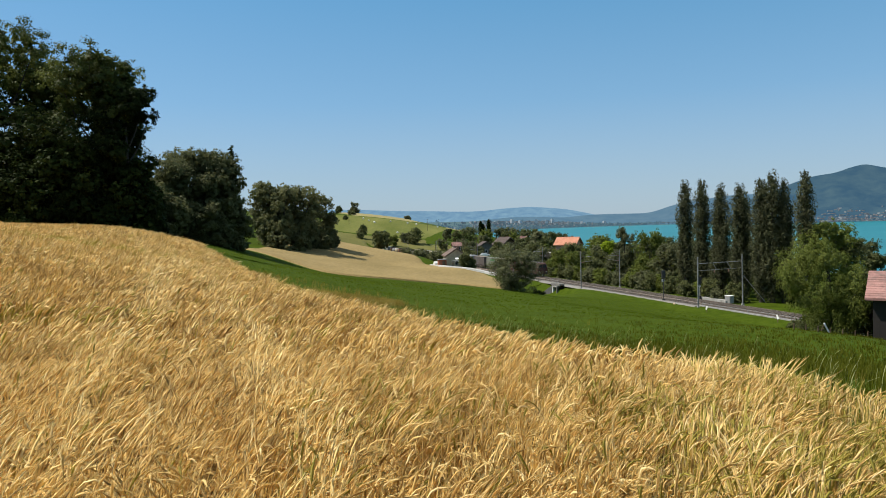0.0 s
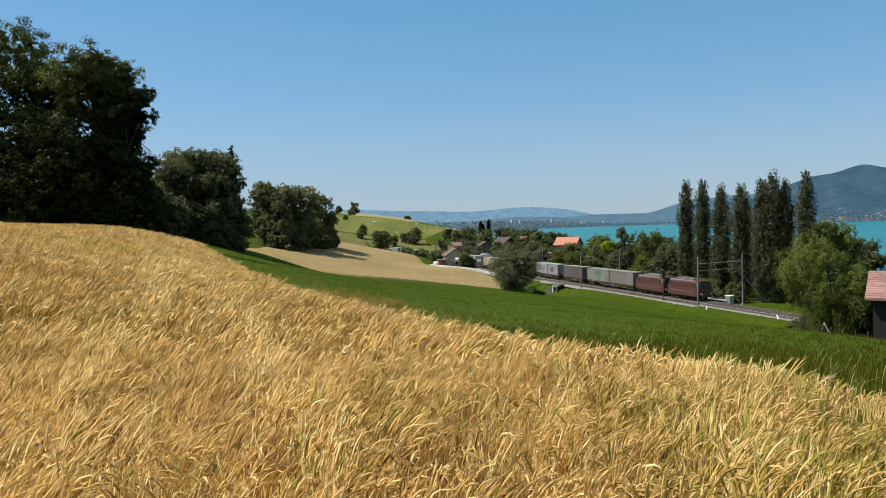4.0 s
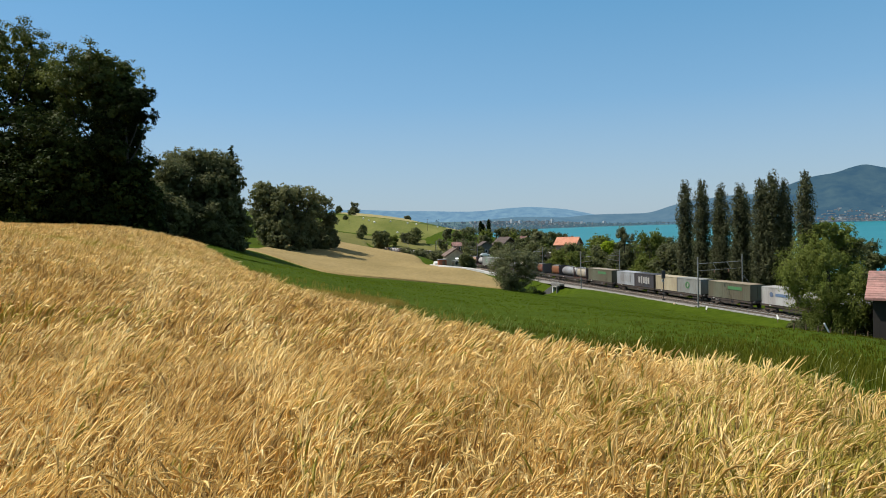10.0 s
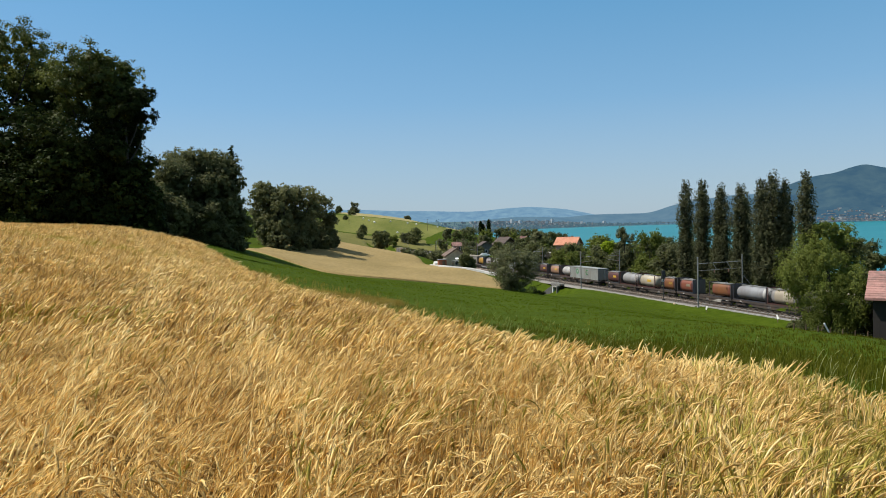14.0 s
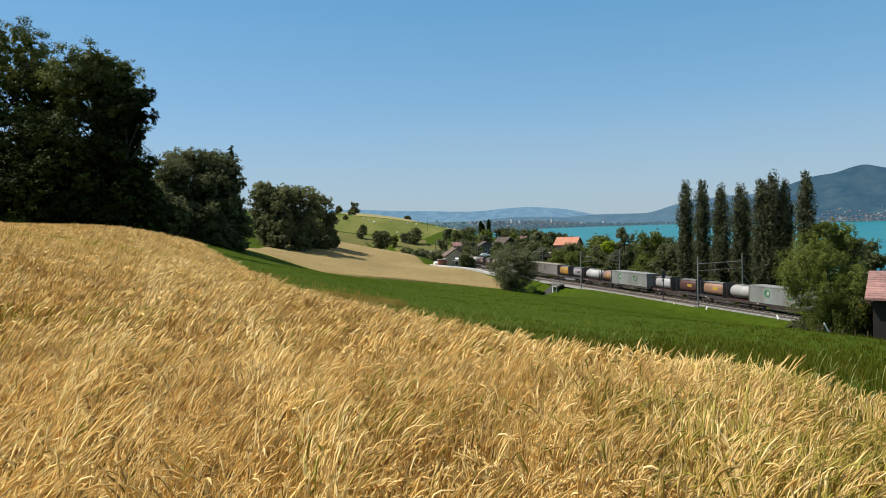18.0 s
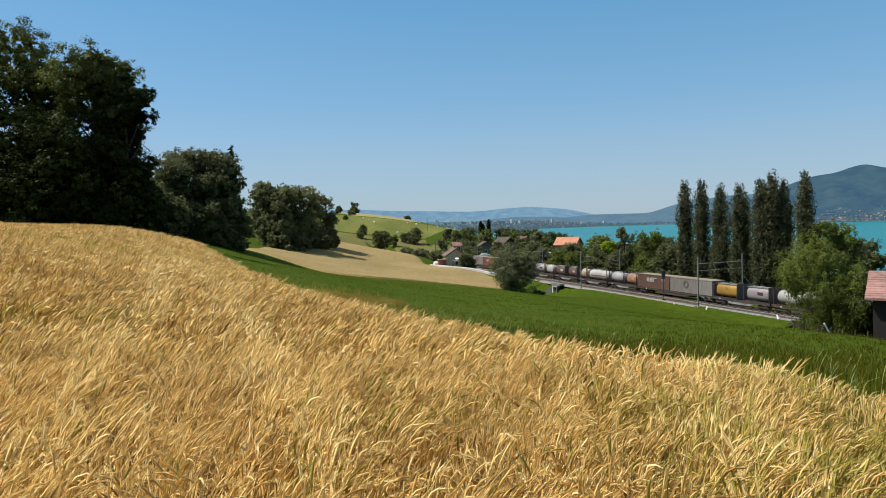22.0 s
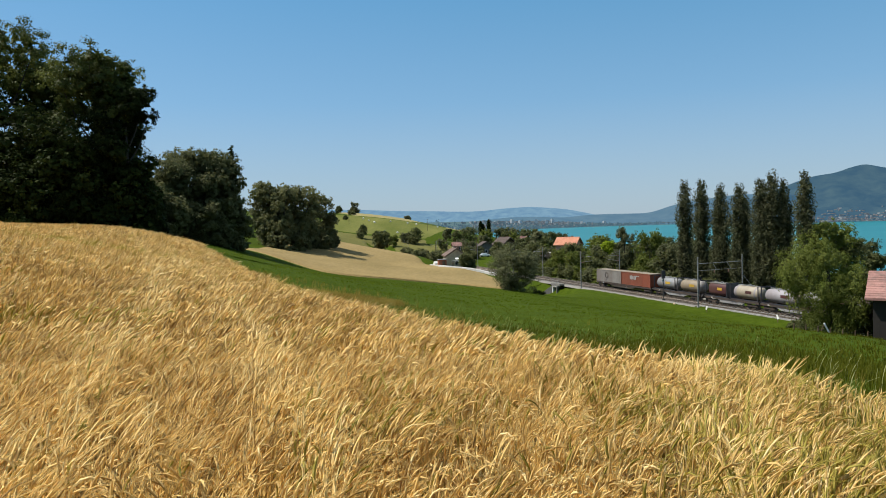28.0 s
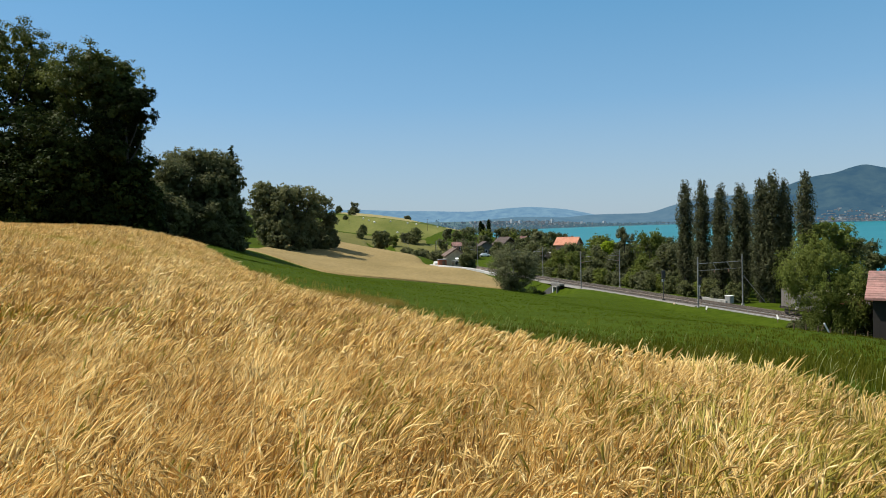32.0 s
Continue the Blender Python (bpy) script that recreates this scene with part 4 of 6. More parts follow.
for i in range(9):
    x, yy, _ = along(240 + i * 8, -6.4)
    tree("hedge_bush", "bush", i % 3, x, yy, 4.0 + 0.5 * (i % 3), 2.7, (M_GREYLEAF, M_OAK)[i % 2], ("grey-green", "dark green")[i % 2] + " hedge bush beside the railway", 3200, 0.26, group="hedge beyond the cottage")
tree("garden_willow", "willow", 0, 23.4, 380, 11.2, 5.6, M_BRIGHT, "light green willow above the village roofs", 5000, 0.34)
for x, top in ((22.6, 16.2), (24.1, 14.6), (27.6, 17.2)):
    tree("poplar", "column", 1, x, 420, top, 1.45, M_FOREST, "small dark columnar tree in the village", 1500, 0.4)


# ---- lake and the far land ----
def lake():
    m, nt, b = mat_base("lake_water")
    n = noise_node(nt, 0.004, 4, 0.6, stretch=(1, 3, 1))
    nt.links.new(ramp(nt, n, [(0.35, (0.0, 0.118, 0.134)), (0.65, (0.005, 0.146, 0.162))]), b.inputs["Base Color"])
    b.inputs["Roughness"].default_value = 0.35
    b.inputs["Specular IOR Level"].default_value = 0.25
    bump(nt, b, noise_node(nt, 0.35, 3, 0.6), 0.25, 0.5)
    a = np.radians(np.linspace(-180, 180, 97)[:-1])
    v = [(0, 0, -10.35)] + [(4950 * math.sin(t), 4950 * math.cos(t), -10.35) for t in a]
    f = [(0, 1 + (i + 1) % 96, 1 + i) for i in range(96)]
    tagged(new("lake", np_mesh("lake", v, f, m)), "wide turquoise lake", "lake", kind="structure")


lake()


def ridge(name, profile, y0, depth, foot, mat, label, seed, rough=10):
    """A range of hills: its skyline, with spurs and gullies down to the foot."""
    px, pz = zip(*profile)
    x = np.linspace(px[0], px[-1], 220)
    top = np.interp(x, px, pz)
    k = np.ones(7) / 7
    top = np.convolve(np.pad(top, 3, "edge"), k, "valid")
    rows = 40
    t = np.linspace(0, 1, rows)
    X = np.repeat(x[None], rows, 0)
    Y = y0 - depth * (1 - t)[:, None] + 0 * X
    shape = (t ** 1.25)[:, None]
    Z = foot + (top - foot)[None] * shape
    wob = smooth_noise(X, Y * 1.0, seed, 260) + 0.5 * smooth_noise(X, Y, seed + 1, 90)
    Z += wob * rough * (np.sin(t * math.pi) ** 0.7)[:, None]
    Z[0] = foot - 6
    v = np.stack([X, Y, Z], 2).reshape(-1, 3)
    back = np.stack([x, np.full_like(x, y0 + 60), np.full_like(x, foot - 6)], 1)
    v = np.concatenate([v, back])
    m = len(x)
    i, j = np.meshgrid(np.arange(rows), np.arange(m - 1), indexing="ij")
    p = i * m + j
    f = np.stack([p, p + 1, p + m + 1, p + m], 2).reshape(-1, 4)
    return tagged(new(name, np_mesh(name, v, f, mat, True)), label, "hills", kind="structure")


# third colour: the haze light, given off by the land's own surface
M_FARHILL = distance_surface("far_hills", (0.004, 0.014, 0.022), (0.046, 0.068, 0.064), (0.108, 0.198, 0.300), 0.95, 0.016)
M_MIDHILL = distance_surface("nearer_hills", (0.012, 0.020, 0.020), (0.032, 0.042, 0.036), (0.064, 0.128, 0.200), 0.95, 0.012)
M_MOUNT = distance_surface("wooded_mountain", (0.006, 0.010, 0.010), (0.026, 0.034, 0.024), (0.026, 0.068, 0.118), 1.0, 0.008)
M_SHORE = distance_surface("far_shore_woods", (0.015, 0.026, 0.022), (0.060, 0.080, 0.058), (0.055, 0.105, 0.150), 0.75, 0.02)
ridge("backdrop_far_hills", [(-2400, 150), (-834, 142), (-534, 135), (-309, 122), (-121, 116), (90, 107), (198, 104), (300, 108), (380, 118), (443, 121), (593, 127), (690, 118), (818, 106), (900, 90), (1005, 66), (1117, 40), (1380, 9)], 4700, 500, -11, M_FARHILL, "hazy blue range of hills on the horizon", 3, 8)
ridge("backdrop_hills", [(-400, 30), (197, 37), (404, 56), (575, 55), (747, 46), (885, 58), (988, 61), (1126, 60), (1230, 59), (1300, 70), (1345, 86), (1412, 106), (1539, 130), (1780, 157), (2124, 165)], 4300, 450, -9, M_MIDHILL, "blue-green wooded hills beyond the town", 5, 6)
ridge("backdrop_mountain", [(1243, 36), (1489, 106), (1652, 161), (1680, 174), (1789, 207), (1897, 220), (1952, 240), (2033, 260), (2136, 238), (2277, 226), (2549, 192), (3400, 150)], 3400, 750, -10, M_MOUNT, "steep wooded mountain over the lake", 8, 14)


# ---- the railway ----
def railway():
    ys = np.arange(-120, 640, 4.0)
    # ballast bed under both tracks
    prof = ((-5.3, -0.72), (-4.8, -0.17), (2.0, -0.17), (3.2, -0.72))
    v, f = [], []
    for i, y in enumerate(ys):
        for off, z in prof:
            x, yy, _ = along(y, off)
            v.append((x, yy, z))
        if i:
            b = 4 * i
            f += [(b - 4 + k, b - 3 + k, b + 1 + k, b + k) for k in range(3)]
    tagged(new("track_bed", np_mesh("track_bed", v, f, M_BALLAST, False)), "grey-brown ballast bed of a double railway track", "track bed", kind="structure")
    for off in (-4.27, -2.83, -0.72, 0.72):
        b = Build()
        for y0, y1 in zip(ys[:-1], ys[1:]):
            p, q = along(y0, off), along(y1, off)
            n = len(b.v)
            d = (Vector((q[0], q[1], 0)) - Vector((p[0], p[1], 0))).normalized()
            s = Vector((-d.y, d.x, 0)) * 0.05
            for c in (p, q):
                c = Vector((c[0], c[1], 0))
                b.v += [tuple(c - s - Vector((0, 0, 0.16))), tuple(c + s - Vector((0, 0, 0.16))), tuple(c + s), tuple(c - s)]
            b.f += [(n, n + 1, n + 5, n + 4), (n + 1, n + 2, n + 6, n + 5), (n + 2, n + 3, n + 7, n + 6), (n + 3, n, n + 4, n + 7)]
        tagged(new("rail", b.mesh("rail", M_RAIL)), "brown steel rail", "rail", "rails", "structure")
    b = Build()
    for y in np.arange(78, 215, 0.62):
        for off in (-3.55, 0.0):
            x, yy, hd = along(y, off)
            b.box((x, yy, -0.11), (0.26, 2.5, 0.16), 0, radians(hd))
    tagged(new("sleepers", b.mesh("sleepers", M_SLEEPER)), "dark sleepers bedded in ballast", "sleepers", kind="structure")


def verge(y0, y1):
    """The grassy shoulder that rises to the near rail."""
    v, f = [], []
    for i, y in enumerate(np.arange(y0, y1, 1.5)):
        for k, (off, z) in enumerate(((-9.5, None), (-7.4, None), (-5.5, 0.0), (-4.85, -0.02), (-4.62, -0.6))):
            x, yy, _ = along(y, off)
            w = 0.03 * math.sin(y * 2.1 + k)
            v.append((x, yy, (gz(x, yy) + (-0.05 if k == 0 else 0.10) if z is None else z) + w))
        if i:
            b = 5 * i
            f += [(b - 5 + k, b - 4 + k, b + 1 + k, b + k) for k in range(4)]
    tagged(new("verge", np_mesh("verge", v, f, M_MEADOW, True)), "grassy shoulder along the railway", "verge", kind="structure")


def cess_path():
    """The pale gravel strip between the near rail and the grass."""
    v, f = [], []
    for i, y in enumerate(np.arange(112, 320, 2.0)):
        for k, (off, z) in enumerate(((-6.5, -0.25), (-6.2, 0.05), (-4.95, 0.06), (-4.75, -0.3))):
            x, yy, _ = along(y, off + 0.08 * math.sin(y * 1.3 + k))
            v.append((x, yy, z))
        if i:
            b = 4 * i
            f += [(b - 4 + k, b - 3 + k, b + 1 + k, b + k) for k in range(3)]
    tagged(new("cess_path", np_mesh("cess_path", v, f, M_CESS)), "pale gravel strip along the near rail", "path", kind="structure")


railway()
verge(84, 147)
verge(167, 300)
cess_path()


# ---- beside the railway ----
def mast(y, off, top, name="catenary_mast", label="slim grey steel mast of the overhead line"):
    x, yy, hd = along(y, off)
    z = min(gz(x, yy), -0.3)
    ob = thing(name, pose(x, yy, z, 0, 0, hd), label, "mast", "catenary masts")
    h = top - z
    b = Build().box((0, 0, 0.15), (0.4, 0.4, 0.5), 0.04)
    part("footing", b, M_CONCRETE, ob)
    shaft = Build()
    shaft.box((0, -0.07, h / 2), (0.12, 0.022, h)).box((0, 0.07, h / 2), (0.12, 0.022, h)).box((0, 0, h / 2), (0.02, 0.14, h))
    part("post", shaft, M_GALV, ob)
    return ob, h, x, yy, z


def cantilever(ob, h, side):
    arm = Build().rod((0, 0, h - 1.2), (0, side * 2.6, h - 1.1), 0.045, 6).rod((0, 0, h - 0.2), (0, side * 2.4, h - 1.05), 0.02, 5).rod((0, 0, h - 2.3), (0, side * 2.6, h - 2.0), 0.035, 6)
    a = part("cantilever_arm", arm, M_GALV, ob)
    for z in (h - 1.2, h - 2.28):
        part("insulator", Build().lathe((0, side * 0.15, z), (0, side * 0.65, z + 0.03), [(0, 0.05), (0.15, 0.09), (0.3, 0.05), (0.45, 0.09), (0.6, 0.05), (0.75, 0.09), (1, 0.05)], 8), M_ROOFBROWN, a)


def railside():
    for y, off, top, side in ((148.6, -6.3, 7.6, 1), (149.7, 3.4, 7.6, -1), (188.1, 3.4, 7.3, -1), (185.0, -6.4, 7.4, 1), (240, 3.4, 7.4, -1), (290, 3.4, 7.4, -1), (340, 3.4, 7.4, -1)):
        ob, h, *_ = mast(y, off, top)
        cantilever(ob, h, side)
    m1 = mast(111.2, -6.1, 7.8)
    m2 = mast(113.0, 3.6, 7.85)
    # the portal arms between the two masts
    a, b = Vector((m1[2], m1[3], 0)), Vector((m2[2], m2[3], 0))
    p = thing("overhead_portal", pose(a.x, a.y, 6.4), "thin steel portal across both tracks", "portal")
    d = b - a
    part("upper_boom", Build().rod((0, 0, 0.35), (d.x, d.y, 0.35), 0.045, 6), M_GALV, p)
    part("lower_boom", Build().rod((0, 0, -0.75), (d.x, d.y, -0.75), 0.03, 6), M_GALV, p)
    for t in (0.36, 0.68):
        q = d * t
        part("dropper", Build().rod((q.x - d.x * 0.03, q.y - d.y * 0.03, 0.3), (q.x + d.x * 0.05, q.y + d.y * 0.05, -0.7), 0.05, 6), M_GALV, p)
        part("insulator", Build().lathe((q.x, q.y, -0.8), (q.x, q.y, -1.3), [(0, 0.05), (0.2, 0.1), (0.4, 0.05), (0.6, 0.1), (1, 0.05)], 8), M_ROOFBROWN, p)
    s = thing("mast_stay", pose(m2[2], m2[3], 0), "slanting stay of the mast", "stay")
    part("stay_rod", Build().rod((0, 0, 4.6), (3.2, -1.2, 0.0), 0.035, 6), M_GALV, s)

    for y, off, top, base in ((121.2, -5.4, 5.0, 0.0), (123.4, 3.4, 3.4, -0.3)):
        x, yy, hd = along(y, off)
        z = min(gz(x, yy), -0.45)
        ob = thing("railway_signal", pose(x, yy, z, 0, 0, hd + 180), "dark railway light signal on a post", "signal", "signals")
        h = top - z
        part("post", Build().rod((0, 0, 0), (0, 0, h - 0.7), 0.07, 8), M_DARKSTEEL if base == 0 else M_GALV, ob)
        part("foot", Build().box((0, 0, 0.35), (0.42, 0.42, 0.8), 0.04), M_DARKSTEEL, ob)
        head = part("signal_head", Build().box((0, 0, h - 0.55), (0.22, 0.72, 1.35), 0.08), M_DARKSTEEL, ob, "dark signal board with rounded edges")
        for k in (-0.35, 0.0, 0.35):
            part("lamp_hood", Build().rod((0.10, 0, h - 0.55 + k), (0.30, 0, h - 0.55 + k), 0.11, 10), M_DARKSTEEL, head)
        part("number_plate", Build().box((0.13, 0, h - 1.55), (0.03, 0.5, 0.4)), M_WHITE, ob)
    x, yy, hd = along(117.1, 4.4)
    c = thing("relay_cabinet", pose(x, yy, gz(x, yy), 0, 0, hd), "pale grey trackside cabinet", "cabinet")
    part("body", Build().box((0, 0, 0.65), (1.3, 0.8, 1.2), 0.03), M_CONCRETE, c)
    part("lid", Build().box((0, 0, 1.28), (1.4, 0.9, 0.08), 0.03), M_WHITE, c)
    part("cabinet_door", Build().box((0, -0.41, 0.62), (1.1, 0.03, 1.0), 0.01), M_GALV, c)
    p = thing("cable_slab", pose(*along(120.5, 4.2)[:2], -0.5, 0, 0, hd), "pale concrete slab beside the track", "slab")
    part("slab", Build().box((0, 0, 0.2), (7.0, 1.1, 0.4), 0.05), M_CONCRETE, p)
    # low wall with a hand rail along the near side
    wall = thing("trackside_wall", pose(*along(101.5, -5.05)[:2], 0, 0, 0, hd), "low pale concrete wall with a pipe rail along the track", "wall")
    for i in range(12):
        part("wall_slab", Build().box((-11.5 + i * 2.05 + 1.0, 0, -0.12), (2.0, 0.28, 0.6), 0.02), M_CONCRETE, wall)
        part("post", Build().rod((-11.5 + i * 2.05 + 1.0, 0, -0.3), (-11.5 + i * 2.05 + 1.0, 0, 0.55), 0.035, 6), M_GALV, wall)
    part("hand_rail", Build().rod((-10.6, 0, 0.52), (12.5, 0, 0.52), 0.03, 6), M_GALV, wall)
    part("end_box", Build().box((13.2, -0.1, -0.2), (2.2, 0.7, 1.3), 0.04), M_GALV, wall, "grey box at the end of the wall")
    # the underpass
    x, yy, hd2 = along(158.5, -5.8)
    u = thing("underpass", pose(x, yy, 0, 0, 0, hd2), "concrete underpass below the railway with a wing wall", "underpass")
    part("left_jamb", Build().box((-1.0, -1.6, -1.7), (0.28, 0.45, 2.4), 0.03), M_WHITE, u, "whitewashed jamb")
    part("right_jamb", Build().box((1.0, -1.6, -1.7), (0.28, 0.45, 2.4), 0.03), M_OLDCONCRETE, u)
    part("side_wall", Build().box((-1.05, -0.9, -1.7), (0.3, 1.3, 2.4), 0.03), M_OLDCONCRETE, u)
    part("lintel", Build().box((0, -1.62, -0.42), (2.3, 0.5, 0.26), 0.03), M_CONCRETE, u)
    part("parapet", Build().box((0, -1.0, 0.0), (4.4, 1.2, 0.4), 0.03), M_OLDCONCRETE, u)
    # a dark slab paints the shade inside the underpass
    part("opening_shade", Build().box((0, -0.3, -1.8), (1.7, 0.3, 2.4)), M_DARKSTEEL, u, "dark slab for the shade inside the opening")
    w = Build()
    w.v += [(-1.2, -1.7, -0.1), (-1.2, -1.7, -3.4), (-3.6, -3.4, -3.6), (-3.6, -3.4, -2.2)]
    w.v += [(a - 0.15, b + 0.28, c) for a, b, c in w.v]
    w.f += [(0, 1, 2, 3), (7, 6, 5, 4), (0, 4, 5, 1), (1, 5, 6, 2), (2, 6, 7, 3), (3, 7, 4, 0)]
    part("wing_wall", w, M_OLDCONCRETE, u)
    for k in range(5):
        part("railing_post", Build().rod((-2 + k, -1.5, 0.1), (-2 + k, -1.5, 1.0), 0.03, 6), M_GALV, u)
    part("railing_bar", Build().rod((-2, -1.5, 0.98), (2, -1.5, 0.98), 0.03, 6), M_GALV, u)
    part("railing_bar", Build().rod((-2, -1.5, 0.55), (2, -1.5, 0.55), 0.03, 6), M_GALV, u)
    # near-black bushes stand in for the shadow on the grass here
    for x, y, top, r in ((20.2, 153.5, -0.6, 1.2), (21.4, 154.8, -1.0, 1.1)):
        tree("shadow_bush", "bush", 1, x, y, max(top, gz(x, y) + 0.9), r, M_FOREST, "low near-black bush standing in for the shadow by the underpass", 3000, 0.12, group="brambles by the underpass")
    # white marker boards in the grass
    for y, off, tilt in ((106.9, -7.9, 20), (94.0, -7.0, -18)):
        x, yy, _ = along(y, off)
        ob = thing("marker_board", pose(x, yy, gz(x, yy), 0, 0, -62), "tilted white marker board in the grass", "board", "marker boards")
        part("stake", Build().box((0, 0.04, 0.45), (0.08, 0.06, 1.0)), M_TIMBER, ob)
        part("board", Build().box((0, 0, 0), (0.28, 0.04, 0.58), 0.02), M_WHITE, ob).matrix_basis = pose(0, 0, 0.75, 0, tilt, 0)
    # pale flat box on the grass
    ob = thing("marker_stone", pose(*along(116.5, -6.6)[:2], -0.4), "small pale orange marker stone", "stone")
    part("stone", Build().lathe((0, 0, 0), (0, 0, 0.55), [(0, 0.22), (0.7, 0.2), (1, 0.1)], 8), paint_cream, ob)
    # propped white post by the willow
    x, yy = 39.2, 72.6
    z = gz(x, yy)
    ob = thing("propped_post", pose(x, yy, z), "leaning white post with a dark strut", "post")
    part("post", Build().rod((0.75, 0, 0), (0, 0.1, 1.6), 0.09, 6), M_WHITE, ob)
    part("strut", Build().rod((-0.7, 0.1, 0), (0.02, 0.12, 1.5), 0.05, 6), M_TIMBER, ob)
    # wire fence of wooden stakes between meadow and willow
    f = thing("stake_fence", pose(0, 0, 0), "weathered wooden stake fence at the meadow's edge", "fence")
    pts = [(37.4 + k * 1.04, 75.4 - k * 0.47) for k in range(12)]
    for x, y in pts:
        part("post", Build().rod((x, y, gz(x, y) - 0.2), (x + 0.03, y, gz(x, y) + 1.25), 0.07, 6), M_TIMBER, f)
    for hgt in (0.5, 1.0):
        w = Build()
        for p, q in zip(pts[:-1], pts[1:]):
            w.rod((*p, gz(*p) + hgt), (*q, gz(*q) + hgt), 0.012, 4)
        part("wire", w, M_DARKSTEEL, f)


paint_cream = surface("pale_orange_stone", (0.5, 0.33, 0.2), (0.65, 0.48, 0.32), 2.0, 0.8)
railside()


# ---- houses ----
def house(name, x, y, w, depth, wall_h, roof_h, turn, wall_mat, roof_mat, label, z=None, windows=(2, 1), over=0.5, door=True, chimney=True, tiles=True):
    """A gabled house: w along its eaves, depth across the gable; local -y looks along the turn."""
    z = gz(x, y) if z is None else z
    ob = thing(name, pose(x, y, z, 0, 0, turn), label, "house")
    hw, hd = w / 2, depth / 2
    body = Build().prism([(-hd, -0.6), (hd, -0.6), (hd, wall_h), (0, wall_h + roof_h * 0.97), (-hd, wall_h)], -hw, hw)
    part("wall", body, wall_mat, ob)
    k = roof_h / hd
    for s in (-1, 1):
        r = Build()
        n0 = (0, wall_h + roof_h + 0.12)
        n1 = (s * (hd + over), wall_h - k * over + 0.12)
        r.prism([n0, n1, (n1[0], n1[1] + 0.18), (0, n0[1] + 0.2)], -hw - over, hw + over)
        roof = part("roof", r, roof_mat, ob)
        if tiles:
            slope = math.hypot(n1[0], n0[1] - n1[1])
            for i in range(int(slope / 0.42)):
                t = (i + 0.5) * 0.42 / slope
                yc, zc = n1[0] * t, n0[1] + (n1[1] - n0[1]) * t + 0.19
                dy, dz = n1[0] / slope * 0.22, (n1[1] - n0[1]) / slope * 0.22
                part("roof_course", Build().prism([(yc - dy, zc - dz), (yc + dy, zc + dz), (yc + dy, zc + dz + 0.045), (yc - dy, zc - dz + 0.012)], -hw - over, hw + over), roof_mat, roof)
        part("barge_board", Build().prism([(0, n0[1] - 0.02), (n1[0], n1[1] - 0.02), (n1[0], n1[1] - 0.24), (0, n0[1] - 0.24)], hw + over - 0.05, hw + over + 0.02), M_TIMBER, ob)
    if chimney:
        part("chimney", Build().box((hw * 0.3, hd * 0.3, wall_h + roof_h * 0.9), (0.6, 0.6, 1.5), 0.02).box((hw * 0.3, hd * 0.3, wall_h + roof_h * 0.9 + 0.78), (0.75, 0.75, 0.1)), M_ROOFBROWN, ob)
    for side, nwin in ((0, windows[0]), (1, windows[1])):
        for i in range(nwin):
            for fl in range(max(1, int(wall_h / 2.6))):
                t = (i + 0.5) / nwin - 0.5
                zc = 1.5 + fl * 2.6
                if side == 0:
                    for s in (-1, 1):
                        win = part("window", Build().box((t * w, s * (hd + 0.01), zc), (1.0, 0.06, 1.2)), M_WHITE, ob)
                        part("pane", Build().box((t * w, s * (hd + 0.04), zc), (0.82, 0.03, 1.02)), M_GLASSDARK, win)
                else:
                    for s in (-1, 1):
                        win = part("window", Build().box((s * (hw + 0.01), t * depth, zc), (0.06, 1.0, 1.2)), M_WHITE, ob)
                        part("pane", Build().box((s * (hw + 0.04), t * depth, zc), (0.03, 0.82, 1.02)), M_GLASSDARK, win)
    if door:
        part("door", Build().box((hw + 0.02, depth * 0.3, 1.0), (0.08, 0.95, 2.0)), M_TIMBER, ob)
    return ob


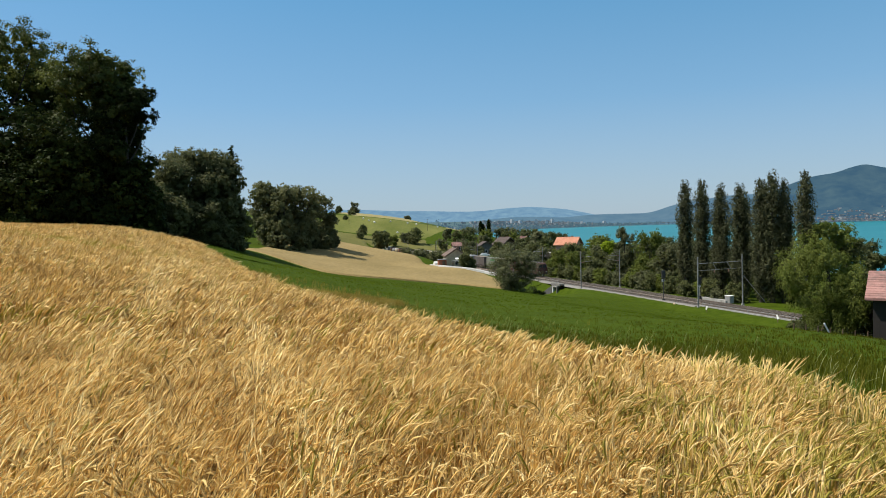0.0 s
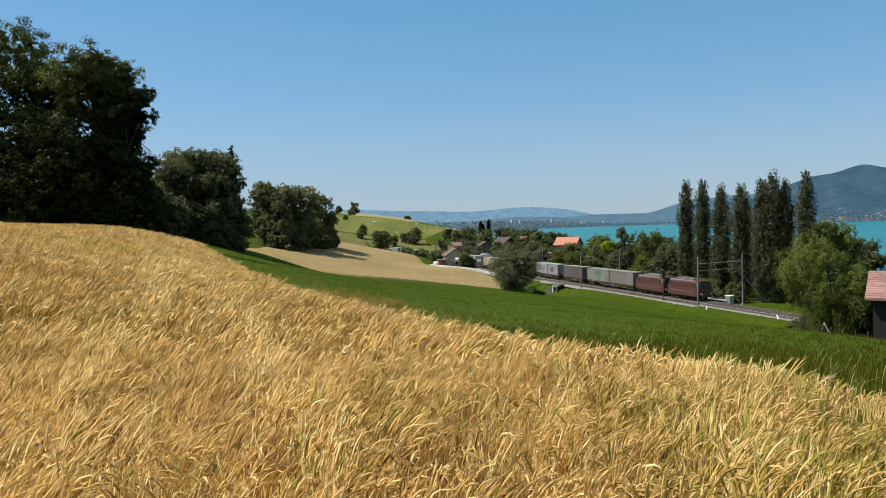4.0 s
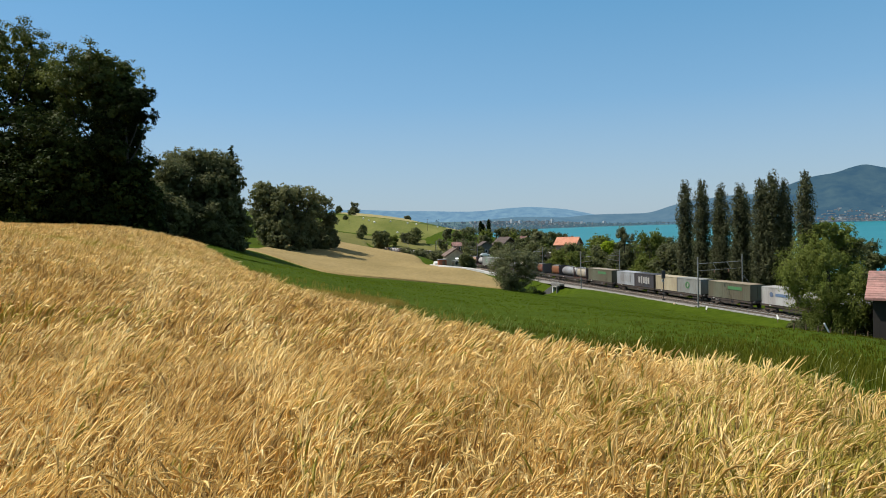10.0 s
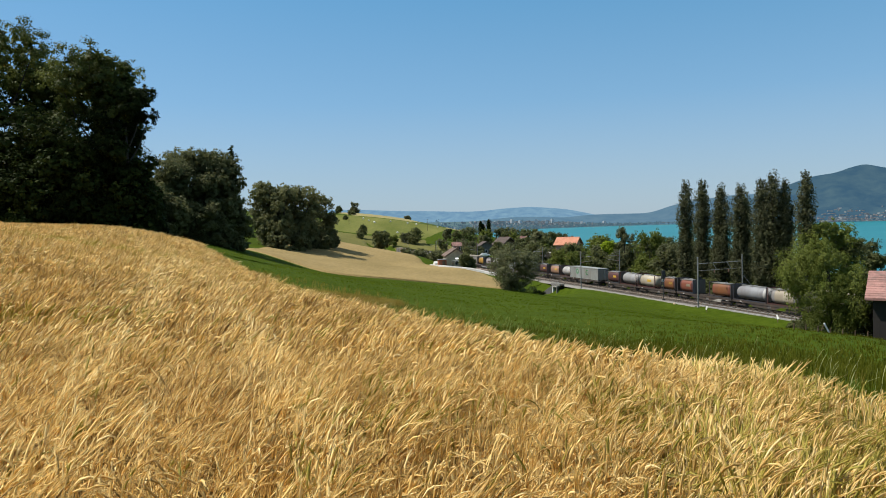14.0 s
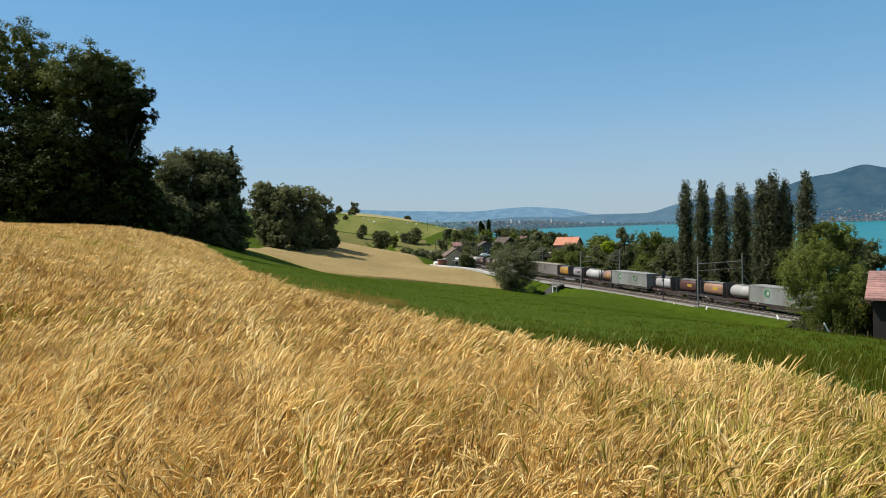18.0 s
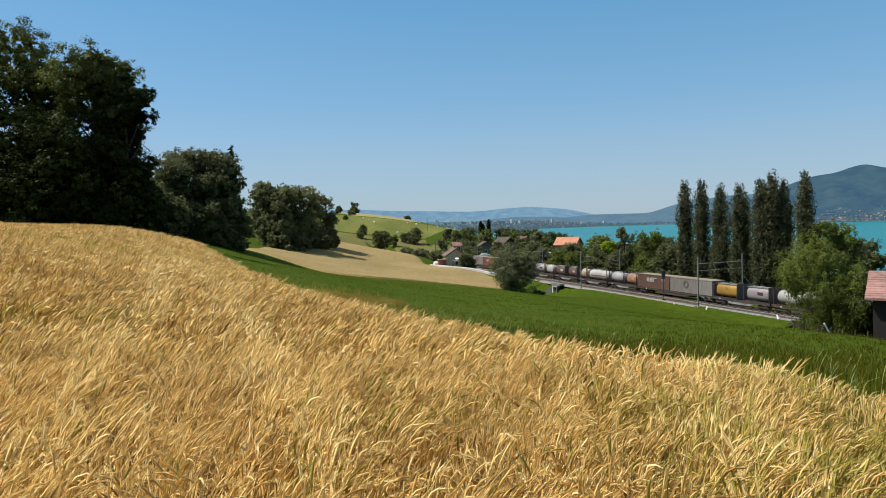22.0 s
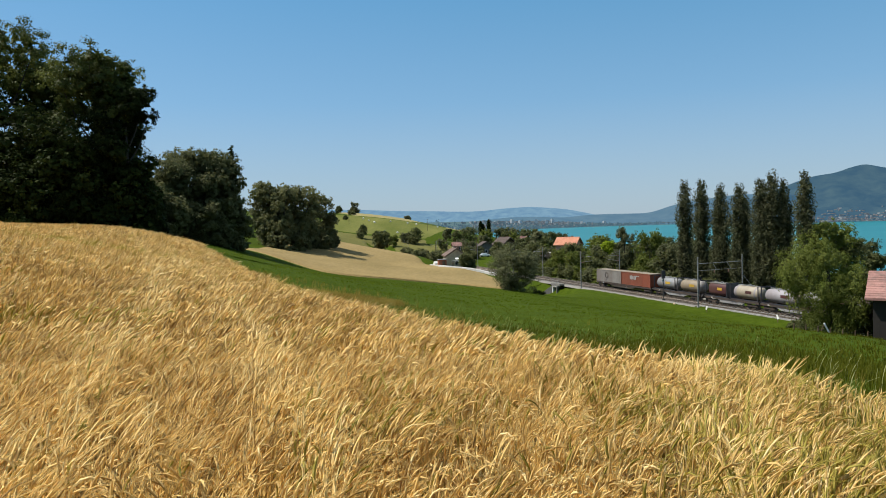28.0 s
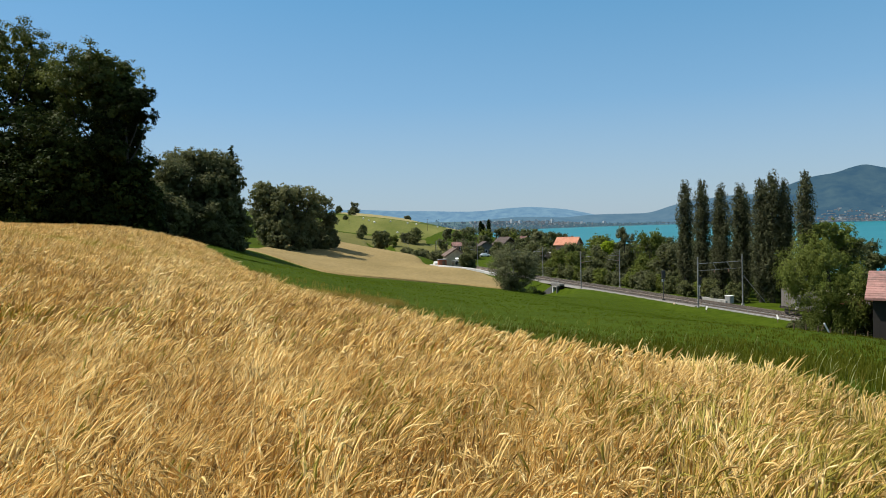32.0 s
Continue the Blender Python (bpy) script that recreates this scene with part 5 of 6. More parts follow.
def village():
    h = house("cottage", 3.5, 219.6, 7.8, 6.1, 4.5 - gz(3.5, 219.6), 2.0, -82, paint_cottage, M_ROOFUMBER, "plastered cottage with a brown tiled gable roof")
    s = thing("garden_shed", pose(-0.4, 216.0, gz(-0.4, 216.0), 0, 0, 8), "orange-red wooden shed with a flat roof", "shed")
    part("wall", Build().box((0, 0, 1.0), (2.5, 2.2, 2.4)), paint_shed, s)
    part("roof", Build().box((0, 0, 2.28), (2.9, 2.6, 0.14)), M_GALV, s)
    part("door", Build().box((0.4, -1.12, 0.95), (0.9, 0.05, 1.9)), M_TIMBER, s)
    p = thing("carport", pose(4.2, 211.5, gz(4.2, 211.5), 0, 0, 5), "small carport with a pale flat roof", "carport")
    part("roof", Build().box((0, 0, 2.1), (3.0, 2.2, 0.14)), M_GALV, p)
    for a in (-1.35, 1.35):
        for b in (-0.9, 0.9):
            part("post", Build().rod((a, b, -0.3), (a, b, 2.1), 0.06, 6), M_TIMBER, p)
    a = thing("awning", pose(4.8, 213.5, gz(4.8, 213.5)), "white garden awning beside the cottage", "awning")
    part("cloth", Build().prism([(-0.9, 2.6), (0.9, 3.0), (0.9, 3.06), (-0.9, 2.66)], -1.1, 1.1), M_WHITE, a)
    for q in (-1.0, 1.0):
        part("post", Build().rod((q, -0.8, -0.2), (q, -0.8, 2.65), 0.04, 6), M_GALV, a)
    t = thing("white_tent", pose(-2.4, 223.0, gz(-2.4, 223.0), 0, 0, 20), "white canvas tent beside the shed", "tent")
    part("canvas", Build().prism([(-0.7, 0), (0.7, 0), (0.7, 1.0), (0, 1.6), (-0.7, 1.0)], -0.6, 0.6), M_WHITE, t)
    house("orange_roof_house", 5.8, 300, 3.2, 3.2, 5.2, 1.2, 10, M_PLASTER, M_ROOFPINK, "house with a bright orange roof in the trees")
    house("timber_barn", 16.6, 280, 5.0, 5.0, 3.6, 1.5, -80, M_BARNGREY, M_ROOFDARK, "weathered grey timber barn", windows=(1, 1), chimney=False, over=0.7)
    house("farmhouse", 25.4, 290, 6.4, 6, 4.2, 2.3, -60, M_TIMBER, M_ROOFDARK, "dark timber farmhouse with a deep roof", windows=(4, 2), over=1.1)
    house("red_roof_house", 38.8, 218, 6.2, 5.8, 6.9, 1.9, -30, paint_salmon, M_ROOFRED, "house with a bright red-orange tiled roof", z=gz(38.6, 218), windows=(3, 2), over=0.6)
    house("village_house", 36.8, 330, 5, 4.6, 6.6, 2.0, 30, M_PLASTER, M_ROOFPINK, "small village house with a reddish roof")
    for x, y, w, h in ((30.8, 228, 3.0, 5.6), (32.6, 222, 1.9, 4.6)):
        o = thing("garden_shed", pose(x, y, gz(x, y), 0, 0, 12), "pale shed with a flat light roof among the gardens", "shed")
        part("wall", Build().box((0, 0, h / 2 - 0.4), (w, 2.6, h)), M_BARNGREY, o)
        part("roof", Build().prism([(-1.6, h - 0.5), (1.6, h - 0.2), (1.6, h - 0.06), (-1.6, h - 0.36)], -w / 2 - 0.3, w / 2 + 0.3), M_CONCRETE, o)
        part("door", Build().box((0, -1.32, 1.0), (1.0, 0.06, 2.0)), M_TIMBER, o)
    c = thing("parked_car", pose(15.8, 268, gz(15.8, 268), 0, 0, 8), "white parked car on the grass below the barn", "car")
    part("body", Build().box((0, 0, 0.62), (4.1, 1.7, 0.6), 0.3), M_WHITE, c)
    b = Build()
    b.v += [(-1.6, -0.78, 0.9), (1.1, -0.78, 0.9), (1.1, 0.78, 0.9), (-1.6, 0.78, 0.9), (-1.2, -0.64, 1.45), (0.5, -0.64, 1.45), (0.5, 0.64, 1.45), (-1.2, 0.64, 1.45)]
    b.f += [(0, 1, 5, 4), (1, 2, 6, 5), (2, 3, 7, 6), (3, 0, 4, 7), (4, 5, 6, 7), (3, 2, 1, 0)]
    part("cabin", b, M_WHITE, c)
    for a in (-1.3, 1.3):
        for q in (-0.8, 0.8):
            part("wheel", Build().rod((a, q - 0.1, 0.32), (a, q + 0.1, 0.32), 0.32, 12), M_DARKSTEEL, c)
    # the barn by the willow
    house("field_barn", 48.8, 70.0, 10.0, 7.6, 5.45, 2.08, -36, M_BARNWOOD, M_ROOFPINK, "dark timber barn with a weathered pink tiled roof", z=0.0, windows=(0, 0), over=0.65, chimney=False, door=True)
    # pale stone wall near the crossing
    w = thing("white_fence", pose(26.6, 206, gz(26.6, 206), 0, 0, -60), "low white fence near the track", "fence")
    for k in range(5):
        part("board", Build().box((-4 + k * 2.0, 0, 0.6), (1.9, 0.08, 0.5), 0.02), M_WHITE, w)
        part("post", Build().box((-5 + k * 2.0, 0, 0.4), (0.12, 0.12, 1.2)), M_WHITE, w)


M_BARNGREY = surface("grey_weathered_boards", (0.12, 0.11, 0.10), (0.22, 0.21, 0.20), 1.5, 0.85, stretch=(1, 1, 0.15))
M_BARNWOOD = surface("dark_barn_boards", (0.013, 0.010, 0.009), (0.030, 0.023, 0.019), 1.5, 0.85, stretch=(1, 1, 0.15))
paint_shed = surface("orange_red_boards", (0.22, 0.065, 0.032), (0.34, 0.110, 0.055), 1.5, 0.8)
paint_cottage = surface("cream_plaster", (0.36, 0.30, 0.20), (0.47, 0.40, 0.28), 0.8, 0.9, stain=(0.22, 0.18, 0.13))
paint_salmon = surface("salmon_plaster", (0.46, 0.27, 0.18), (0.58, 0.36, 0.26), 0.8, 0.9)
village()


def ribbon_road(name, pts, width, mat, label, lift=0.06):
    b = Build()
    fine = []
    for (x0, y0), (x1, y1) in zip(pts[:-1], pts[1:]):
        for t in np.linspace(0, 1, 8, endpoint=False):
            fine.append((x0 + (x1 - x0) * t, y0 + (y1 - y0) * t))
    fine.append(pts[-1])
    for i, (x, y) in enumerate(fine):
        p, q = fine[max(i - 1, 0)], fine[min(i + 1, len(fine) - 1)]
        d = Vector((q[0] - p[0], q[1] - p[1], 0)).normalized()
        s = Vector((-d.y, d.x, 0)) * width / 2
        for k, dz in ((-1.15, -0.25), (-1, lift), (1, lift), (1.15, -0.25)):
            px, py = x + s.x * k, y + s.y * k
            b.v.append((px, py, gz(px, py) + dz))
        if i:
            n = 4 * i
            b.f += [(n - 4 + k, n - 3 + k, n + 1 + k, n + k) for k in range(3)]
    return tagged(new(name, b.mesh(name, mat, True)), label, "road", kind="structure")


ribbon_road("lane", [(-3.0, 219), (-1.2, 214), (2.8, 205.5), (7.6, 199.5), (12.2, 196), (15.4, 191.5)], 2.6, M_ROAD, "narrow pale lane on a low bank beside the grain field", lift=0.56)


# ---- hill pasture ----
M_HILLGRAIN = surface("pale_hill_grain", (0.20, 0.17, 0.075), (0.30, 0.255, 0.12), 0.05, 0.95, fine=1.3, bump_size=0.3, stretch=(1, 0.4, 1), gloss=0.03)
field_strip("hill_grain_strip", [552, 575, 600, 640], [-70, -82, -92, -95], [-14, -18, -26, -36], 0.5, M_HILLGRAIN, "tan strip of grain along the hill's crest", nu=60, nv=30)
M_PASTURE = surface("mown_pasture", (0.070, 0.086, 0.016), (0.172, 0.166, 0.050), 0.035, 0.95, fine=1.0, bump_size=0.1, stretch=(1, 0.3, 1), gloss=0.03)
field_strip("hill_pasture", [420, 450, 500, 548], [-72, -78, -82, -84], [-10, -4, 3, 6], 0.12, M_PASTURE, "light green mown pasture on the hillside", nu=60, nv=40)
M_CLOVER = surface("dark_clover", (0.040, 0.060, 0.014), (0.074, 0.092, 0.024), 0.03, 0.95, fine=1.0, bump_size=0.1, gloss=0.03)
field_strip("hill_clover", [546, 560, 580, 602], [-24, -26, -30, -34], [4, 2, -2, -8], 0.3, M_CLOVER, "dark green clover field behind the pasture", nu=40, nv=24)
M_FALLOW = surface("rough_pasture", (0.080, 0.082, 0.022), (0.155, 0.140, 0.050), 0.06, 0.95, fine=1.2, bump_size=0.15, stretch=(1, 0.4, 1), gloss=0.03)
field_strip("rough_pasture", [300, 340, 380, 418], [-50, -41, -60, -70], [-9, -6, -6, -10], 0.10, M_FALLOW, "rough olive pasture below the hill", nu=60, nv=50)
field_strip("village_green", [248, 290, 340, 400], [-4, -8, -8, -10], [8, 10, 14, 16], 0.05, M_FALLOW, "rough olive grass round the houses", nu=40, nv=50)
field_strip("hill_grain_patch", [540, 560, 580, 600], [3, 2, 4, 8], [14, 17, 17, 15], 0.4, M_HILLGRAIN, "tan patch of grain at the hill's end", nu=30, nv=24)
for x, y in ((-58, 520), (-52.5, 505), (-47.5, 495), (-37.8, 515), (-25.5, 520), (-19, 520), (-3.5, 525), (-28.0, 440)):
    ob = thing("hay_bale", pose(x, y, gz(x, y) + 0.1, 0, 0, (x * 31) % 180), "round hay bale wrapped in white film on the pasture", "bale", "white hay bales")
    ob.scale = (0.8, 0.8, 0.8)
    part("wrapped_bale", Build().lathe((-0.55, 0, 0.62), (0.55, 0, 0.62), [(0, 0.6), (0.08, 0.68), (0.92, 0.68), (1, 0.6)], 14), M_WHITE, ob, smooth=True)
for x, y in ((-62, 470), (-10, 470), (2, 330), (9, 300), (12.5, 262), (-3.2, 300)):
    ob = thing("wooden_pole", pose(x, y, gz(x, y)), "weathered wooden line pole", "pole", "line poles")
    part("shaft", Build().rod((0, 0, -0.3), (0, 0, 8.0), 0.14, 7, 0.10), M_TIMBER, ob)
    part("crossarm", Build().box((0, 0, 7.6), (1.2, 0.1, 0.12)), M_TIMBER, ob)


# ---- the far shore ----
def far_shore():
    sx = [-900, 146, 302, 450, 760, 1000, 1250, 1500, 1650, 1832, 2300, 3000]
    sy = [1700, 2000, 2700, 3200, 3620, 3800, 3850, 3600, 3200, 2900, 2750, 2600]
    x = np.linspace(-900, 3000, 160)
    y0 = np.interp(x, sx, sy) + 18 * np.sin(x * 0.03)
    rows = [(-10, -10.6), (0, -9.6), (120, -6.0), (620, 18.0), (1000, 30.0)]
    v = np.concatenate([np.stack([x, y0 + d, np.full_like(x, z)], 1) for d, z in rows])
    m = len(x)
    i, j = np.meshgrid(np.arange(len(rows) - 1), np.arange(m - 1), indexing="ij")
    p = i * m + j
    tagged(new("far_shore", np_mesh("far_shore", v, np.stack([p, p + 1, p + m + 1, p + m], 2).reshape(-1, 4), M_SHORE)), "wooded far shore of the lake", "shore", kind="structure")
    rng = np.random.default_rng(9)

    def land(px, py):
        return np.interp(py - np.interp(px, sx, sy), (0, 120, 620, 1000), (-9.6, -6.0, 18.0, 30.0))

    # woods along the water
    n = 2600
    cx = rng.uniform(-600, 2900, n)
    cy = np.interp(cx, sx, sy) + rng.gamma(1.2, 130, n)
    c = np.stack([cx, cy, land(cx, cy) + 3.0], 1)
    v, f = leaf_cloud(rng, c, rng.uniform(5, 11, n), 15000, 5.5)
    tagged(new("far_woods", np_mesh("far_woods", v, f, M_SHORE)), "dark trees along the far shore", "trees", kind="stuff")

    # the town
    def town(name, xs, ys, zs, label, lo, hi):
        b = Build()
        for x, y, z in zip(xs, ys, zs):
            w, d, h = rng.uniform(5, 10), rng.uniform(5, 9), rng.uniform(lo, hi)
            b.box((x, y, z + h / 2), (w, d, h), 0, rng.uniform(0, 1.5))
        me = b.mesh(name, M_TOWN)
        tagged(new(name, me), label, "town", kind="stuff")

    n = 1700
    xs = rng.uniform(100, 1500, n)
    xs[:900] = rng.normal(520, 210, 900)
    ys = np.interp(xs, sx, sy) + rng.uniform(30, 800, n)
    town("far_town", xs, ys, land(xs, ys) - 1.0, "pale houses of a lakeside town", 5, 11)
    for k, (x, y, h) in enumerate(((560, 3800, 22), (600, 3850, 28), (380, 3450, 20), (760, 3850, 20), (505, 3800, 24), (905, 3950, 20), (330, 3350, 22))):
        ob = thing("tower_block", pose(x, y, float(land(x, y)) - 1.0, 0, 0, 20 * k), "pale tower block of the far town", "building", "tower blocks")
        part("wall", Build().box((0, 0, h / 2), (15, 13, h)), M_TOWNPALE, ob)
        part("roof", Build().box((0, 0, h + 0.8), (9, 8, 1.6)), M_TOWNPALE, ob)
        for fl in range(3):
            part("window_band", Build().box((0, -6.6, h * (0.25 + 0.25 * fl)), (13.5, 0.3, 2.2)), M_MIDHILL, ob)
    # villages under the mountain
    me = bpy.data.objects["backdrop_mountain"].data
    m = 220
    pts = []
    while len(pts) < 2400:
        i = int(abs(rng.normal(2, 5)))
        j = int(rng.uniform(20, 110)) if rng.uniform() < 0.55 else int(rng.choice([62, 78, 88]) + rng.normal(0, 5))
        if 0 <= i < 20 and 0 <= j < m:
            q = me.vertices[i * m + j].co
            pts.append((q.x + rng.uniform(-8, 8), q.y - 8, q.z))
    pts = np.array(pts)
    town("far_village", pts[:, 0], pts[:, 1], pts[:, 2] - 2, "houses of villages below the mountain", 3.5, 5.5)


# wall tones vary by house; haze is added as a faint emission
def town_mat(name, stops, air):
    m, nt, b = mat_base(name)
    geo = nt.nodes.new("ShaderNodeNewGeometry")
    nt.links.new(ramp(nt, geo.outputs["Random Per Island"], stops), b.inputs["Base Color"])
    b.inputs["Roughness"].default_value = 0.9
    b.inputs["Emission Color"].default_value = (*air, 1)
    b.inputs["Emission Strength"].default_value = 0.5
    return m


M_TOWN = town_mat("town_walls", [(0.0, (0.13, 0.06, 0.045)), (0.5, (0.14, 0.11, 0.09)), (0.8, (0.20, 0.175, 0.155)), (1.0, (0.32, 0.30, 0.28))], (0.05, 0.10, 0.14))
M_TOWNPALE = town_mat("tower_walls", [(0.0, (0.20, 0.19, 0.185)), (1.0, (0.28, 0.27, 0.26))], (0.09, 0.15, 0.20))
far_shore()
for x, y, s in ((1290, 3560, 30), (1560, 2300, 7), (1900, 2450, 6), (620, 2900, 6), (1050, 3000, 6)):
    ob = thing("boat", pose(x, y, -10.3, 0, 0, (x * 7) % 90 - 45), "white boat on the lake" if s < 20 else "white passenger ship on the lake", "boat", "boats")
    part("hull", Build().prism([(-s * 0.14, 0), (s * 0.14, 0), (s * 0.18, s * 0.12), (-s * 0.18, s * 0.12)], -s / 2, s / 2), M_WHITE, ob)
    part("cabin", Build().box((-s * 0.05, 0, s * 0.18), (s * 0.55, s * 0.24, s * 0.12), s * 0.02), M_WHITE, ob)


# ---- the train ----
PAINT = {
    "red_brown": ((0.085, 0.028, 0.021), (0.130, 0.045, 0.034)), "grey": ((0.218, 0.206, 0.193), (0.302, 0.286, 0.269)), "grey_green": ((0.218, 0.244, 0.202), (0.302, 0.328, 0.277)),
    "dark_grey": ((0.101, 0.092, 0.092), (0.16, 0.147, 0.143)), "light_grey": ((0.353, 0.37, 0.395), (0.454, 0.47, 0.487)), "white": ((0.46, 0.45, 0.435), (0.60, 0.59, 0.575)),
    "olive": ((0.109, 0.113, 0.076), (0.176, 0.181, 0.126)), "beige": ((0.462, 0.386, 0.252), (0.571, 0.496, 0.353)), "green_grey": ((0.285, 0.305, 0.29), (0.365, 0.39, 0.37)),
    "navy": ((0.029, 0.038, 0.055), (0.059, 0.071, 0.092)), "silver": ((0.300, 0.300, 0.305), (0.430, 0.430, 0.435)), "steel": ((0.218, 0.227, 0.244), (0.336, 0.344, 0.353)), "orange": ((0.20, 0.065, 0.018), (0.33, 0.125, 0.035)),
    "cream": ((0.462, 0.403, 0.302), (0.588, 0.529, 0.42)), "maroon": ((0.067, 0.018, 0.021), (0.118, 0.034, 0.035)), "copper": ((0.336, 0.176, 0.109), (0.462, 0.277, 0.185)), "lilac": ((0.336, 0.311, 0.336), (0.445, 0.42, 0.437)),
    "gold": ((0.378, 0.202, 0.025), (0.521, 0.302, 0.05)), "tan": ((0.302, 0.244, 0.168), (0.42, 0.353, 0.26)), "brown": ((0.101, 0.05, 0.038), (0.168, 0.092, 0.067)), "brick": ((0.23, 0.055, 0.03), (0.33, 0.095, 0.05)),
}
_paint = {}


def paint(c):
    if c not in _paint:
        _paint[c] = surface("paint_" + c, *(tuple(v * 0.70 for v in p) for p in PAINT[c]), 0.7, 0.6, stain=tuple(v * 0.45 + k for v, k in zip(PAINT[c][0], (0.035, 0.020, 0.012))), bump_size=0.004, stain_from=0.40)
    return _paint[c]


DECK = 1.16


def swap_box(wagon, x0, x1, c, mark=None, top=2.47, name="container"):
    """A ribbed box container on the deck, from x0 to x1."""
    n, w, z0 = x1 - x0, 2.46, DECK
    body = part(name, Build().box(((x0 + x1) / 2, 0, z0 + top / 2), (n - 0.06, w, top - 0.1), 0.04), paint(c), wagon, c.replace("_", " ") + " box container")
    ribs = Build()
    for i in range(1, int(n / 0.42)):
        for s in (-1, 1):
            ribs.box((x0 + i * 0.42, s * (w / 2 - 0.008), z0 + top / 2), (0.20, 0.05, top - 0.34), 0.02)
    tagged(part("side_ribs", ribs, paint(c), body), kind="stuff")
    fr = Build()
    for x in (x0 + 0.06, x1 - 0.06):
        for s in (-1, 1):
            fr.box((x, s * (w / 2 - 0.02), z0 + top / 2), (0.13, 0.14, top), 0.02)
    for z in (z0 + 0.08, z0 + top - 0.06):
        for s in (-1, 1):
            fr.box(((x0 + x1) / 2, s * (w / 2 - 0.02), z), (n - 0.12, 0.13, 0.12))
    part("corner_frame", fr, paint(c), body)
    part("roof_sheet", Build().box(((x0 + x1) / 2, 0, z0 + top + 0.0), (n, w - 0.1, 0.06)), paint("tan" if c in ("dark_grey", "olive", "brown", "brick", "grey") else c), body)
    part("end_door", Build().box((x1 - 0.01, 0.6, z0 + top / 2), (0.08, 1.1, top - 0.3), 0.02), paint(c), body)
    part("end_door", Build().box((x1 - 0.01, -0.6, z0 + top / 2), (0.08, 1.1, top - 0.3), 0.02), paint(c), body)
    for m in mark or ():
        kind, mc, cx, cz, sx, sz = m
        b = Build()
        px = x0 + cx * n
        if kind == "bars":
            k = 5
            for i in range(k):
                b.box((px + (i - (k - 1) / 2) * sx / k, -w / 2 - 0.045, z0 + cz * top), (sx / k * (0.55 if i % 2 else 0.75), 0.03, sz * (1 if i % 2 else 0.86)))
        elif kind in ("disc", "ring"):
            hole = 0.0 if kind == "disc" else 0.55
            for i in range(16):
                q = [(r * sx / 2 * math.cos(a), r * sz / 2 * math.sin(a)) for r, a in ((hole, i * math.pi / 8), (1, i * math.pi / 8), (1, (i + 1) * math.pi / 8), (hole, (i + 1) * math.pi / 8))]
                n0 = len(b.v)
                for yy in (-w / 2 - 0.02, -w / 2 - 0.055):
                    b.v += [(px + cx_, yy, z0 + cz * top + cz_) for cx_, cz_ in q]
                b.f += [(n0 + 4, n0 + 5, n0 + 6, n0 + 7), (n0 + 1, n0 + 2, n0 + 6, n0 + 5), (n0, n0 + 3, n0 + 7, n0 + 4)]
        else:
            b.box((px, -w / 2 - 0.045, z0 + cz * top), (sx, 0.03, sz))
        part("painted_mark", b, paint(mc), body, mc.replace("_", " ") + " painted mark")
    return body


